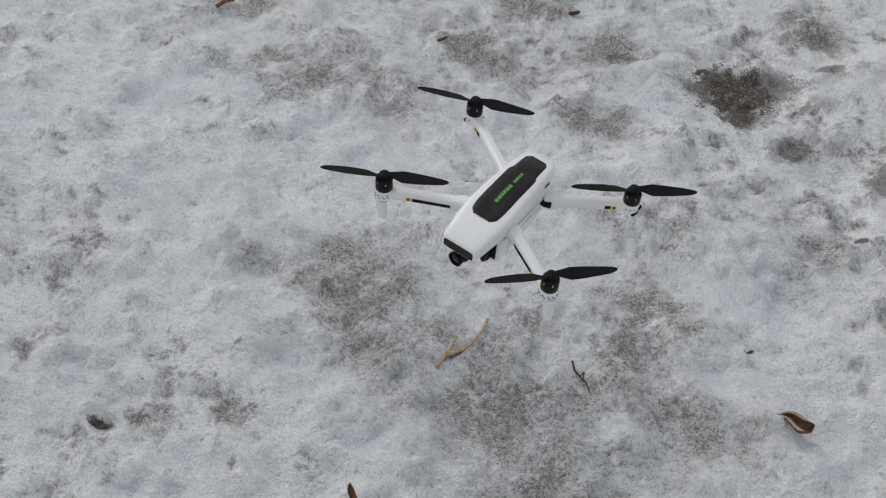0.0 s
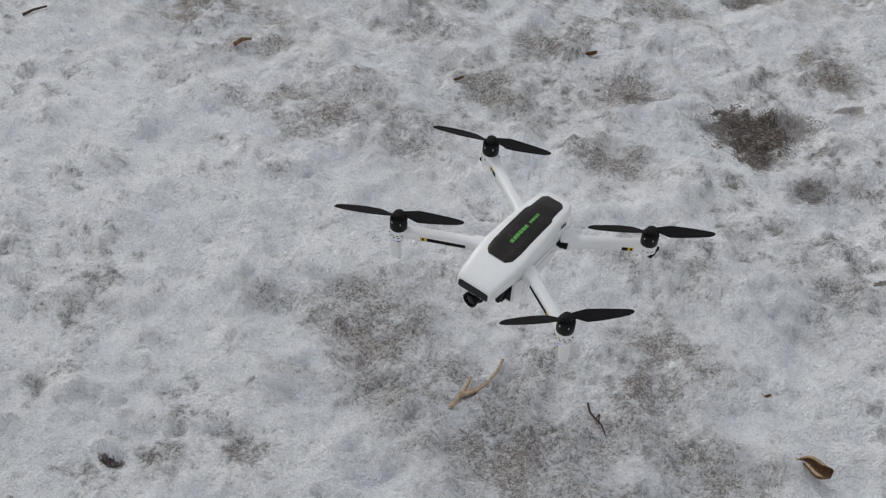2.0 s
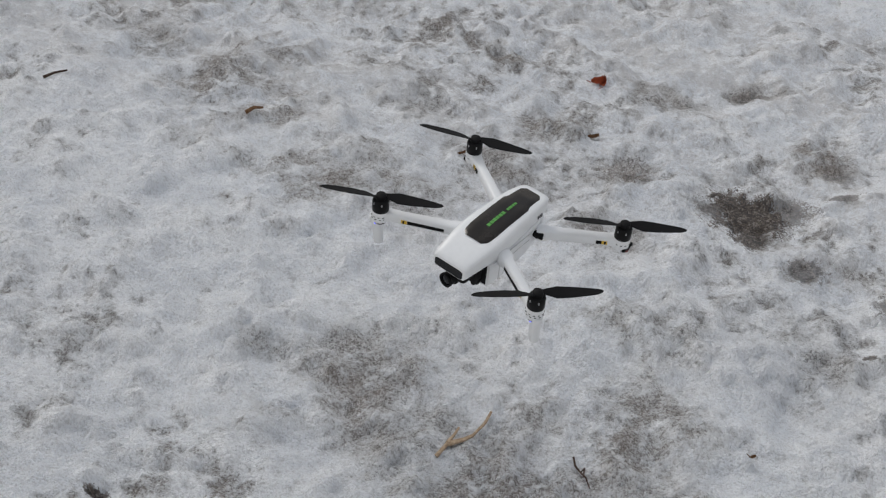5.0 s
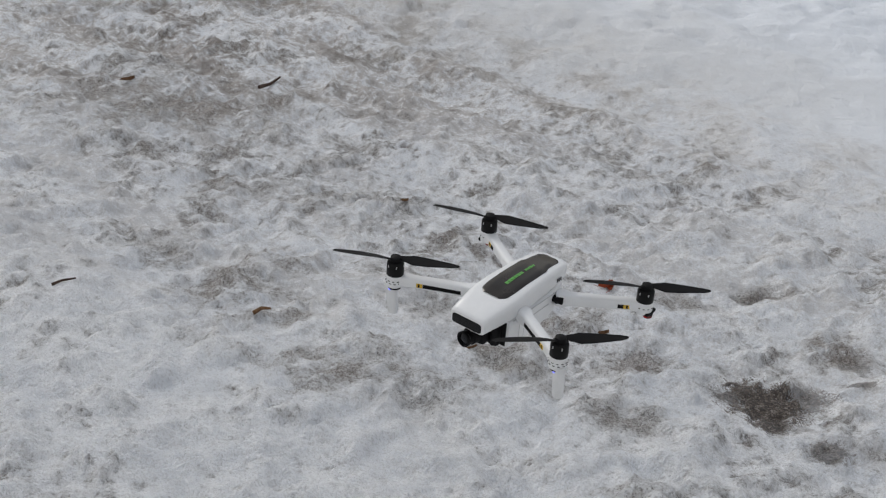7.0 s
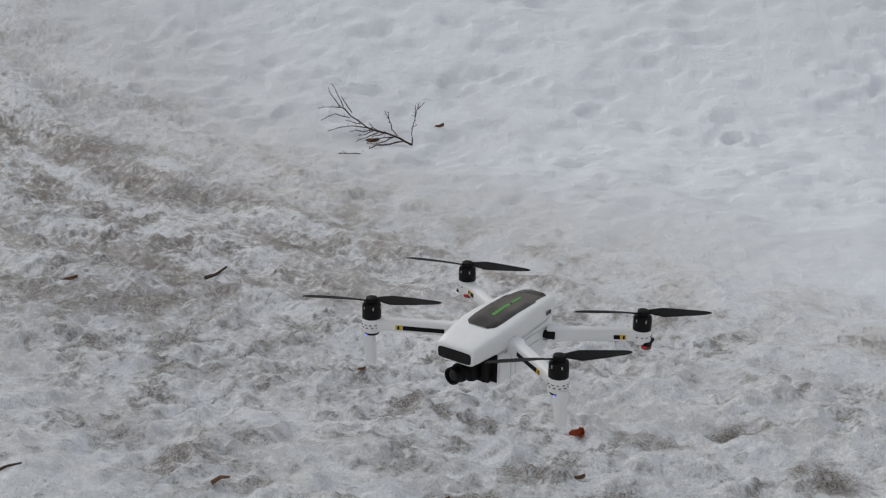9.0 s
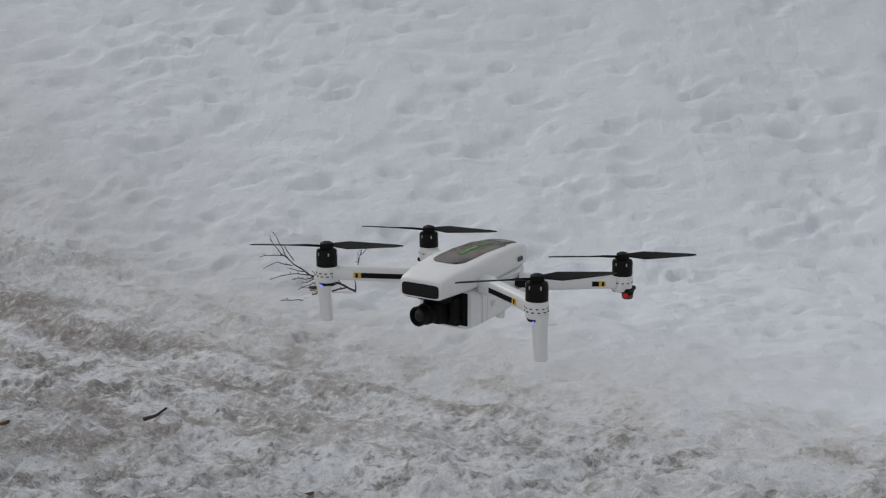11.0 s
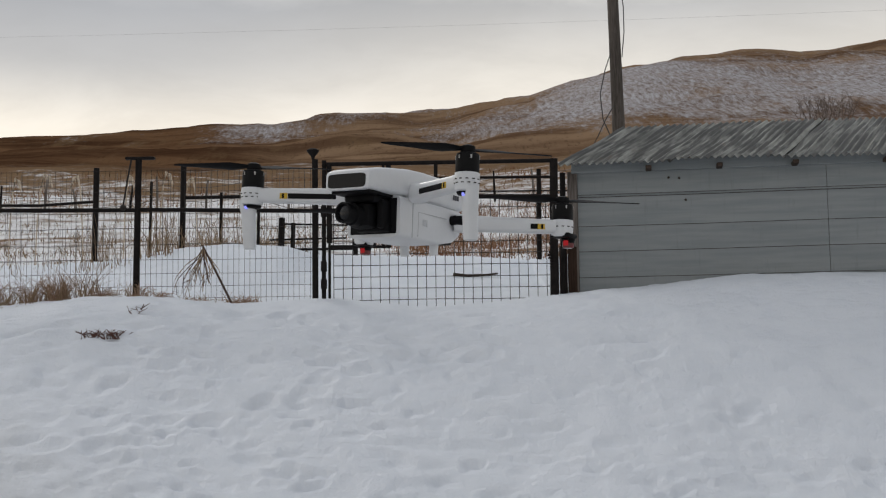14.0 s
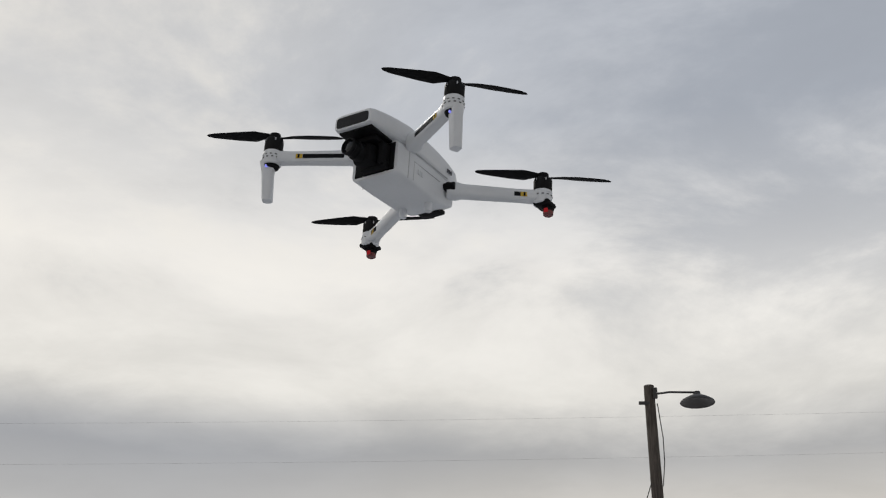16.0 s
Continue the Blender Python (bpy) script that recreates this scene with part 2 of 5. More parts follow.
def ground_material():
    m, n = material("snow_and_field")
    rest = n.add("ShaderNodeAttribute")
    rest.attribute_name = "plan"
    p = rest.outputs["Vector"]
    sep = n.add("ShaderNodeSeparateXYZ", {0: p})
    x, y = sep.outputs[0], sep.outputs[1]
    flat = n.add("ShaderNodeCombineXYZ", {0: x, 1: y, 2: 0.0}).outputs[0]
    big = n.noise(flat, 0.9, 4.0, 0.55, 0.3)
    lump = n.noise(flat, 4.2, 7.0, 0.62)
    clot = n.noise(flat, 12.0, 7.0, 0.68)
    grit = n.noise(flat, 60.0, 5.0, 0.75)
    fine = n.noise(flat, 230.0, 3.0, 0.7)
    mid = n.noise(flat, 26.0, 6.0, 0.72)

    def cells(scale):
        """Crystals of old snow: a random value for each, and the distance to its middle."""
        wob = n.vec("ADD", flat, n.vec("MULTIPLY", n.add("ShaderNodeTexNoise", {"Vector": flat, "Scale": scale * 0.7}).outputs[1], (0.55 / scale, 0.55 / scale, 0)))
        v = n.add("ShaderNodeTexVoronoi", {"Vector": wob, "Scale": scale})
        return n.add("ShaderNodeSeparateColor", {0: v.outputs["Color"]}).outputs[0], v.outputs["Distance"]

    crumb, crumb_d = cells(300.0)
    clod, clod_d = cells(120.0)
    # where the trodden, dirty ice ends and clean snow begins
    lane = n.math("ADD", n.math("SUBTRACT", y, 4.05), n.math("MULTIPLY", x, 0.78))
    edge = n.math("ADD", lane, n.math("MULTIPLY", n.math("SUBTRACT", big, 0.5), 1.5))
    clean = n.math("MAXIMUM", n.step(edge, -0.75, 0.95), n.step(n.math("ADD", y, n.math("MULTIPLY", n.math("SUBTRACT", big, 0.5), 1.5)), 6.4, 7.2))
    dirty = n.math("SUBTRACT", 1.0, clean)

    def spot(cx, cy, rx, ry, soft=0.9):
        v = n.vec("SUBTRACT", flat, (cx, cy, 0))
        v = n.vec("MULTIPLY", v, (1 / rx, 1 / ry, 0))
        r = n.math("ADD", n.vec("LENGTH", v), n.math("MULTIPLY", n.math("SUBTRACT", clot, 0.5), 2.6))
        r = n.math("ADD", r, n.math("MULTIPLY", n.math("SUBTRACT", mid, 0.5), 1.6))
        return n.step(r, 1.0 + soft * 0.35, 1.0 - soft * 0.6)

    # bluish shade of hollows, put into the snow colour in noise patches
    hollow_shade = n.math("MULTIPLY", n.step(lump, 0.60, 0.36), n.math("ADD", 0.25, n.math("MULTIPLY", dirty, 0.45)))
    snow = n.mix(hollow_shade, n.mix(dirty, (0.80, 0.835, 0.89), (0.92, 0.935, 0.962)), n.mix(dirty, (0.665, 0.715, 0.785), (0.73, 0.765, 0.825)))
    snow = n.mix(n.math("MULTIPLY", n.step(crumb, 0.45, 1.0), n.math("MULTIPLY", dirty, 0.40)), snow, (0.50, 0.50, 0.515))
    # meltwater leaves grit in patches: more of them along the trodden track and round the marked places
    v = n.math("ADD", n.math("MULTIPLY", lump, 0.40), n.math("ADD", n.math("MULTIPLY", clot, 0.35), n.math("MULTIPLY", mid, 0.25)))
    line = n.math("ADD", n.math("SUBTRACT", y, 1.45), n.math("MULTIPLY", n.math("SUBTRACT", x, 0.50), 1.08))
    line = n.math("ABSOLUTE", n.math("ADD", line, n.math("MULTIPLY", n.math("SUBTRACT", big, 0.5), 1.4)))
    track = n.step(line, 0.70, 0.10)
    onward = n.step(n.math("ADD", y, n.math("MULTIPLY", x, 0.3)), 0.9, 2.2)
    zone = n.math("MULTIPLY", n.step(big, 0.40, 0.64, 0.08, 0.50), n.math("ADD", 0.45, n.math("MULTIPLY", onward, 0.55)))
    zone = n.math("MAXIMUM", zone, n.math("MULTIPLY", track, n.math("ADD", 0.18, n.math("MULTIPLY", onward, 0.22))))
    for cx, cy, rx, ry, k in GRIT_NEAR + GRIT_TRACK + GRIT_FAR:
        zone = n.math("MAXIMUM", zone, n.math("MULTIPLY", spot(cx, cy, rx * 1.55, ry * 1.55, 1.6), 0.22 + 0.80 * k))
    grains = n.math("ADD", n.math("MULTIPLY", crumb, 0.65), n.math("MULTIPLY", clod, 0.35))
    raw = n.math("ADD", n.math("ADD", v, n.math("MULTIPLY", zone, 0.145)), n.math("MULTIPLY", n.math("SUBTRACT", 0.5, grains), 0.085))
    dirt = n.math("MULTIPLY", n.step(raw, 0.55, 0.675), dirty)
    # the grit itself: pale ice grains and dark crumbs lie side by side
    salt = n.ramp(grains, [(0.0, (0.075, 0.066, 0.060)), (0.30, (0.165, 0.150, 0.140)), (0.50, (0.30, 0.282, 0.272)), (0.75, (0.52, 0.51, 0.51)), (1.0, (0.72, 0.73, 0.75))])
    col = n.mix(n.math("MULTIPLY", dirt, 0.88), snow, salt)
    # brownish silt in some of the patches
    silt = n.step(n.noise(flat, 1.7, 6.0, 0.62), 0.42, 0.60)
    col = n.mix(n.math("MULTIPLY", n.math("MULTIPLY", silt, dirt), 0.50), col, n.mix(grains, (0.19, 0.145, 0.118), (0.44, 0.375, 0.335)))
    # a thin film of road dirt over the driven snow, in streaks along the lane
    along = n.add("ShaderNodeCombineXYZ", {0: n.math("MULTIPLY", lane, 2.2), 1: n.math("MULTIPLY", n.math("SUBTRACT", x, n.math("MULTIPLY", y, 0.78)), 0.45), 2: 0.0}).outputs[0]
    streak = n.noise(along, 1.6, 7.0, 0.66, 0.35)
    film = n.step(n.math("ADD", n.math("ADD", n.math("MULTIPLY", streak, 0.50), n.math("MULTIPLY", mid, 0.40)), n.math("MULTIPLY", grains, 0.10)), 0.44, 0.58)
    film = n.math("MULTIPLY", n.math("MULTIPLY", film, dirty), n.math("ADD", 0.10, n.math("MULTIPLY", onward, n.math("ADD", n.step(lane, 0.2, -0.9, 0.16, 0.30), n.step(y, 2.9, 4.0, 0.0, 0.42)))))
    col = n.mix(film, col, n.mix(crumb, (0.285, 0.25, 0.225), (0.50, 0.465, 0.44)))
    # coarse flecks: wet dark crumbs in the grit, bright crust between
    speck = n.math("ADD", n.math("MULTIPLY", mid, 0.50), n.math("ADD", n.math("MULTIPLY", grit, 0.35), n.math("MULTIPLY", clot, 0.15)))
    col = n.mix(n.math("MULTIPLY", n.math("MULTIPLY", n.step(speck, 0.535, 0.60), dirty), n.math("ADD", 0.16, n.math("MULTIPLY", zone, 0.50))), col, (0.20, 0.185, 0.172))
    col = n.mix(n.math("MULTIPLY", n.math("MULTIPLY", n.step(speck, 0.475, 0.41), dirty), 0.60), col, (0.90, 0.915, 0.94))
    # brown slush in the wheel ruts where the lane meets the bank
    for at, k in ((-0.55, 0.50), (-1.15, 0.50)):
        rut = n.math("ABSOLUTE", n.math("SUBTRACT", n.math("ADD", lane, n.math("MULTIPLY", n.math("SUBTRACT", big, 0.5), 0.9)), at))
        rut = n.math("MULTIPLY", n.step(rut, 0.24, 0.04), n.math("MULTIPLY", n.step(y, 3.3, 4.3), n.step(n.math("ADD", n.math("MULTIPLY", streak, 0.6), n.math("MULTIPLY", mid, 0.4)), 0.42, 0.56)))
        col = n.mix(n.math("MULTIPLY", n.math("MULTIPLY", rut, dirty), k), col, n.mix(crumb, (0.17, 0.135, 0.112), (0.36, 0.31, 0.275)))
    grain = n.math("SUBTRACT", 1.0, crumb_d)
    # bare earth; the spot at x -0.81 paints the shadow inside a small hole
    soil_and_shade = 0.0
    for cx, cy, rx, ry, k in EARTH_AND_SHADE:
        f = n.math("MULTIPLY", n.step(n.math("ADD", spot(cx, cy, rx * 1.15, ry * 1.15, 1.6), n.math("MULTIPLY", n.math("SUBTRACT", n.math("ADD", mid, n.math("MULTIPLY", crumb, 0.25)), 0.62), 1.3)), 0.30, 0.62), k)
        soil_and_shade = n.math("MAXIMUM", soil_and_shade, f)
    mud_and_shade = n.ramp(n.math("ADD", n.math("MULTIPLY", grains, 0.6), n.math("MULTIPLY", mid, 0.4)), [(0.28, (0.014, 0.009, 0.006)), (0.46, (0.046, 0.031, 0.022)), (0.60, (0.125, 0.096, 0.076)), (0.76, (0.29, 0.262, 0.24))])
    col = n.mix(n.math("MULTIPLY", soil_and_shade, 0.94), col, mud_and_shade)
    # tan band of melt along the edge of the clean snow
    band = n.math("MULTIPLY", n.step(edge, -0.75, -0.05), n.step(edge, 0.75, 0.05))
    band = n.math("MULTIPLY", band, n.math("SUBTRACT", 1.0, n.step(y, 5.2, 6.2)))
    col = n.mix(n.math("MULTIPLY", band, n.step(lump, 0.40, 0.66, 0.05, 0.42)), col, (0.47, 0.43, 0.385))
    worn = n.math("MULTIPLY", n.step(n.math("ADD", edge, n.math("MULTIPLY", n.math("SUBTRACT", lump, 0.5), 2.0)), 2.1, 0.2, 0.0, 0.55), n.step(y, 3.2, 4.4))
    col = n.mix(n.math("MULTIPLY", worn, clean), col, (0.56, 0.555, 0.55))
    # pasture behind the fence: dead grass showing through thin snow
    fld = n.add("ShaderNodeCombineXYZ", {0: n.math("MULTIPLY", x, 0.16), 1: n.math("MULTIPLY", y, 0.42), 2: 0.0}).outputs[0]
    f1 = n.noise(fld, 1.1, 7.0, 0.66, 0.5)
    f2 = n.noise(flat, 1.4, 6.0, 0.7)
    f3 = n.noise(flat, 0.035, 5.0, 0.6, 0.8)
    grass = n.mix(f2, (0.12, 0.072, 0.042), (0.30, 0.205, 0.125))
    bare = n.step(n.math("ADD", n.math("ADD", n.math("MULTIPLY", f1, 0.55), n.math("MULTIPLY", f2, 0.45)), n.step(y, 26.0, 52.0, 0.0, 0.15)), 0.49, 0.63)
    pasture = n.mix(bare, (0.80, 0.80, 0.81), grass)
    col = n.mix(n.step(y, 13.0, 17.0), col, pasture)
    # hillside: brown to the left and along the crest, snowy face to the right
    h1 = n.noise(n.scaled(flat, (0.018, 0.03, 1.0)), 1.6, 8.0, 0.65, 0.8)
    h2 = n.noise(n.scaled(flat, (1.0, 0.30, 1.0)), 0.22, 6.0, 0.72)
    side = n.math("DIVIDE", x, n.math("MAXIMUM", y, 1.0))
    h3 = n.noise(n.scaled(flat, (1.5, 0.36, 1.0)), 1.4, 6.0, 0.8)
    lean = n.math("ADD", n.step(side, -0.14, 0.18, -0.24, 0.30), n.math("MULTIPLY", n.math("SUBTRACT", h1, 0.5), 0.95))
    crest = n.step(n.math("ADD", y, n.step(side, 0.0, 0.24, 0.0, 30.0)), 138.0, 150.0, 0.0, 0.34)
    foot = n.step(y, 98.0, 66.0, 0.0, 0.42)
    sn = n.math("SUBTRACT", n.math("SUBTRACT", n.math("ADD", lean, n.math("MULTIPLY", n.math("SUBTRACT", h2, 0.5), 0.9)), crest), foot)
    sn = n.math("ADD", sn, n.math("MULTIPLY", n.math("SUBTRACT", h3, 0.5), 1.1))
    # a drifted gully slants up to the crest
    slant = n.math("ABSOLUTE", n.math("SUBTRACT", y, n.math("ADD", 136.0, n.math("MULTIPLY", side, 200.0))))
    gully = n.math("MULTIPLY", n.step(slant, 20.0, 4.0), n.math("MULTIPLY", n.step(side, -0.22, -0.16), n.step(side, 0.12, 0.04)))
    sn = n.math("ADD", sn, n.math("MULTIPLY", gully, 0.30))
    tufts = n.noise(n.scaled(flat, (1.0, 0.24, 1.0)), 3.2, 5.0, 0.75)
    clumps = n.step(tufts, 0.56, 0.66)
    bands = n.noise(n.scaled(flat, (0.03, 0.16, 1.0)), 1.3, 6.0, 0.65, 0.5)
    brown = n.mix(n.step(bands, 0.36, 0.64), (0.060, 0.030, 0.016), (0.15, 0.083, 0.044))
    fair = n.mix(n.step(bands, 0.36, 0.64), (0.11, 0.064, 0.038), (0.255, 0.168, 0.104))
    brown = n.mix(n.step(n.math("ADD", side, n.math("MULTIPLY", n.math("SUBTRACT", h1, 0.5), 0.16)), -0.20, -0.06), brown, fair)
    brown = n.mix(n.step(h2, 0.50, 0.68, 0.0, 0.6), brown, (0.185, 0.120, 0.065))
    brown = n.mix(n.step(h3, 0.54, 0.68, 0.0, 0.55), brown, (0.045, 0.027, 0.017))
    thin = n.mix(n.step(tufts, 0.36, 0.60, 0.0, 0.70), (0.50, 0.505, 0.54), (0.22, 0.175, 0.15))
    hill = n.mix(n.step(sn, -0.10, 0.34, 0.0, 0.88), brown, thin)
    hill = n.mix(n.math("MULTIPLY", clumps, 0.50), hill, (0.050, 0.026, 0.014))
    col = n.mix(n.step(n.math("ADD", y, n.math("MULTIPLY", n.math("SUBTRACT", f3, 0.5), 22.0)), 58.0, 72.0), col, hill)
    rough = n.math("SUBTRACT", 0.85, n.math("MULTIPLY", n.math("MULTIPLY", dirt, dirty), 0.38))
    near = n.step(y, 14.0, 9.0)
    h = n.math("ADD", n.math("MULTIPLY", clot, -0.55), n.math("MULTIPLY", grit, -0.13))
    h = n.math("SUBTRACT", h, n.math("ADD", n.math("MULTIPLY", dirt, 0.16), n.math("MULTIPLY", mid, 0.42)))
    h = n.math("ADD", h, n.math("ADD", n.math("MULTIPLY", grain, 0.055), n.math("MULTIPLY", clod_d, -0.060)))
    h = n.math("MULTIPLY", h, n.math("ADD", 0.50, n.math("MULTIPLY", dirty, 0.50)))
    # shallow thaw dimples across the clean bank
    scoop = n.noise(n.scaled(flat, (0.42, 1.25, 1.0)), 13.0, 3.0, 0.5, 0.4)
    h = n.math("SUBTRACT", h, n.math("MULTIPLY", n.math("MULTIPLY", n.step(scoop, 0.45, 0.70), clean), n.step(y, 4.0, 5.6, 0.08, 0.10)))
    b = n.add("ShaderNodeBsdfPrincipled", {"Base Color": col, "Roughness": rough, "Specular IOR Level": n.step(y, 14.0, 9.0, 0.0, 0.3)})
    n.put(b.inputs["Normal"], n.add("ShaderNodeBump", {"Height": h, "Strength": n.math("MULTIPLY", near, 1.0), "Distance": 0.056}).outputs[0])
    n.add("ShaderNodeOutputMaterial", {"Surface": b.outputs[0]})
    return m


# bare earth, a hole's painted shadow (x -0.81) and gritty ice: centre x, y, radii, strength
EARTH_AND_SHADE = [(0.585, 1.545, 0.125, 0.085, 1.0), (0.60, 1.45, 0.045, 0.055, 0.95), (0.49, 1.54, 0.06, 0.045, 0.8), (0.69, 1.58, 0.07, 0.05, 0.7), (0.73, 1.33, 0.05, 0.035, 0.75), (0.84, 1.64, 0.045, 0.022, 0.7),
         (0.95, 1.21, 0.06, 0.06, 0.7), (-0.81, 0.334, 0.022, 0.013, 1.0), (0.27, 1.64, 0.05, 0.03, 0.6), (0.62, 2.18, 0.05, 0.022, 0.5), (0.84, 1.76, 0.05, 0.03, 0.55), (0.84, 1.0, 0.015, 0.012, 0.9)]
GRIT_NEAR = [(-0.28, 0.76, 0.16, 0.12, 0.80), (-0.57, 0.82, 0.07, 0.035, 0.8), (0.02, 0.46, 0.23, 0.14, 0.95), (-0.10, 0.60, 0.22, 0.13, 0.62), (0.22, 0.33, 0.18, 0.12, 0.85), (0.69, 0.92, 0.10, 0.12, 0.55),
             (0.73, 1.32, 0.09, 0.07, 0.8), (-0.20, 1.66, 0.24, 0.16, 0.32), (-0.08, 1.56, 0.10, 0.09, 0.55), (0.22, 1.36, 0.12, 0.07, 0.65), (0.28, 0.66, 0.20, 0.16, 0.50), (-0.48, 0.63, 0.07, 0.035, 0.6), (0.30, 0.98, 0.16, 0.08, 0.45), (0.34, 0.44, 0.16, 0.10, 0.70), (0.12, 0.22, 0.20, 0.08, 0.75)]
GRIT_TRACK = [(0.32, 2.09, 0.12, 0.10, 0.6), (0.26, 1.65, 0.11, 0.09, 0.95), (0.60, 2.18, 0.08, 0.05, 0.8), (0.80, 1.84, 0.08, 0.09, 0.7), (-0.02, 1.85, 0.07, 0.09, 0.55), (-0.40, 1.44, 0.34, 0.13, 0.50),
              (-0.92, 1.84, 0.20, 0.18, 0.55), (-1.27, 2.09, 0.14, 0.13, 0.65), (-0.85, 2.13, 0.10, 0.09, 0.6), (-1.07, 2.70, 0.36, 0.20, 0.38), (-0.56, 2.60, 0.26, 0.16, 0.30)]
GRIT_FAR = [(-1.68, 3.50, 0.46, 0.38, 0.72), (-2.37, 4.50, 0.22, 0.14, 0.75), (-1.73, 4.80, 0.30, 0.16, 0.7), (-2.37, 5.45, 0.30, 0.16, 0.75), (-2.20, 5.95, 0.26, 0.09, 0.7)]
ground_mat = ground_material()


# ---- mesh helpers ----
def mesh_from(bm, name):
    me = bpy.data.meshes.new(name)
    bmesh.ops.recalc_face_normals(bm, faces=bm.faces)
    bm.to_mesh(me)
    bm.free()
    return me


def shade(me, smooth=True):
    for f in me.polygons:
        f.use_smooth = smooth
    if smooth:
        me.set_sharp_from_angle(angle=radians(38))
    return me


def part(name, bm, mat, parent=None, label="", smooth=True):
    """Links a bmesh as one mesh object, under a thing or a part."""
    me = shade(mesh_from(bm, name), smooth)
    me.materials.append(mat)
    ob = new(name, me)
    if parent is not None:
        ob.parent = parent
    if label:
        tagged(ob, label)
    return ob


def thing(name, place, label, category, group="", kind="", turn=0.0):
    ob = new(name)
    ob.empty_display_size = 0.05
    ob.matrix_world = Matrix.Translation(place) @ pose(0, 0, 0, 0, 0, turn)
    return tagged(ob, label, category, group, kind)


def box(bm, c, s, bevel=0.0, m=None):
    """A box at c with full sizes s, edges rounded by bevel."""
    r = bmesh.ops.create_cube(bm, size=1.0, matrix=Matrix.Translation(c) @ Matrix.Diagonal((*s, 1)))
    vs = r["verts"]
    if bevel > 0:
        es = list({e for v in vs for e in v.link_edges})
        b = bmesh.ops.bevel(bm, geom=es, offset=bevel, segments=2, affect="EDGES", profile=0.5)
        vs = list({v for f in b["faces"] for v in f.verts} | {v for v in vs if v.is_valid})
    if m is not None:
        bmesh.ops.transform(bm, matrix=m, verts=[v for v in vs if v.is_valid])
    return bm


def rings(bm, loops, cap=True, closed=True):
    """Joins rings of points into a skin."""
    rows = [[bm.verts.new(p) for p in ring] for ring in loops]
    k = len(rows[0])
    for a, b in zip(rows, rows[1:]):
        for i in range(k if closed else k - 1):
            j = (i + 1) % k
            bm.faces.new((a[i], a[j], b[j], b[i]))
    if cap and closed:
        bm.faces.new(rows[0][::-1])
        bm.faces.new(rows[-1])
    return bm


def tube(bm, points, radii, sides=8, cap=True):
    """A round bar along points; radii: one or one per point."""
    pts = [Vector(p) for p in points]
    if not isinstance(radii, (list, tuple)):
        radii = [radii] * len(pts)
    out = []
    for i, p in enumerate(pts):
        d = (pts[min(i + 1, len(pts) - 1)] - pts[max(i - 1, 0)]).normalized()
        a = d.cross(Vector((0, 0, 1)) if abs(d.z) < 0.9 else Vector((1, 0, 0))).normalized()
        b = d.cross(a)
        out.append([p + (a * math.cos(t) + b * math.sin(t)) * radii[i] for t in (2 * math.pi * k / sides for k in range(sides))])
    return rings(bm, out, cap)


def lathe(bm, profile, sides=24, at=(0, 0, 0), cap=True):
    """Turns (radius, height) pairs round the z axis."""
    c = Vector(at)
    loops = [[c + Vector((r * math.cos(t), r * math.sin(t), z)) for t in (2 * math.pi * k / sides for k in range(sides))] for r, z in profile]
    return rings(bm, loops, cap)


def bm_new():
    return bmesh.new()


# ---- noise on arrays, for the ground ----
LATTICE = np.random.RandomState(7).rand(256, 256)


def value_noise(x, y):
    xi, yi = np.floor(x).astype(int), np.floor(y).astype(int)
    fx, fy = x - xi, y - yi
    fx, fy = fx * fx * fx * (fx * (fx * 6 - 15) + 10), fy * fy * fy * (fy * (fy * 6 - 15) + 10)
    a, b = LATTICE[xi % 256, yi % 256], LATTICE[(xi + 1) % 256, yi % 256]
    c, d = LATTICE[xi % 256, (yi + 1) % 256], LATTICE[(xi + 1) % 256, (yi + 1) % 256]
    return (a * (1 - fx) + b * fx) * (1 - fy) + (c * (1 - fx) + d * fx) * fy - 0.5


def fbm(x, y, scale, octaves=4, gain=0.5):
    out, amp = 0.0, 1.0
    for o in range(octaves):
        ca, sa = math.cos(0.6 * o + 0.3), math.sin(0.6 * o + 0.3)
        out = out + amp * value_noise((x * ca - y * sa) * scale + 17.3 * o, (x * sa + y * ca) * scale + 5.1 * o)
        amp, scale = amp * gain, scale * 2.03
    return out


def ease(v, a, b):
    t = np.clip((v - a) / (b - a), 0, 1)
    return t * t * (3 - 2 * t)


# ---- lie of the land: height along y, smoothed ----
LAY_Y = [-400, -40, -6, 0.6, 1.5, 2.5, 4.0, 5.6, 6.6, 7.5, 8.3, 9.0, 9.45, 9.8, 10.4, 11.5, 12.5, 13.6, 20, 30, 45, 60, 100, 150, 175, 300, 600, 3000]
LAY_Z = [-4, -0.5, 0, 0, -0.05, -0.18, -0.34, -0.34, -0.15, 0.2, 0.65, 1.08, 1.27, 1.25, 1.32, 1.60, 1.92, 1.97, 2.87, 4.9, 7.8, 10.7, 18.7, 28.5, 29.0, 22, 10, 0]
fine_y = np.linspace(-10, 22, 3201)
kernel = np.exp(-0.5 * (np.arange(-90, 91) / 26.0) ** 2)
fine_z = np.convolve(np.pad(np.interp(fine_y, LAY_Y, LAY_Z), 90, mode="edge"), kernel / kernel.sum(), mode="valid")
RIDGE_X = [-30, -3.6, -2.9, -2.25, -1.65, -1.0, -0.23, 0.42, 1.2, 1.8, 2.44, 3.6, 30]
RIDGE_Z = [0.0, 0.0, 0.055, 0.035, -0.02, 0.005, -0.06, -0.025, 0.04, 0.10, 0.165, 0.175, 0.18]
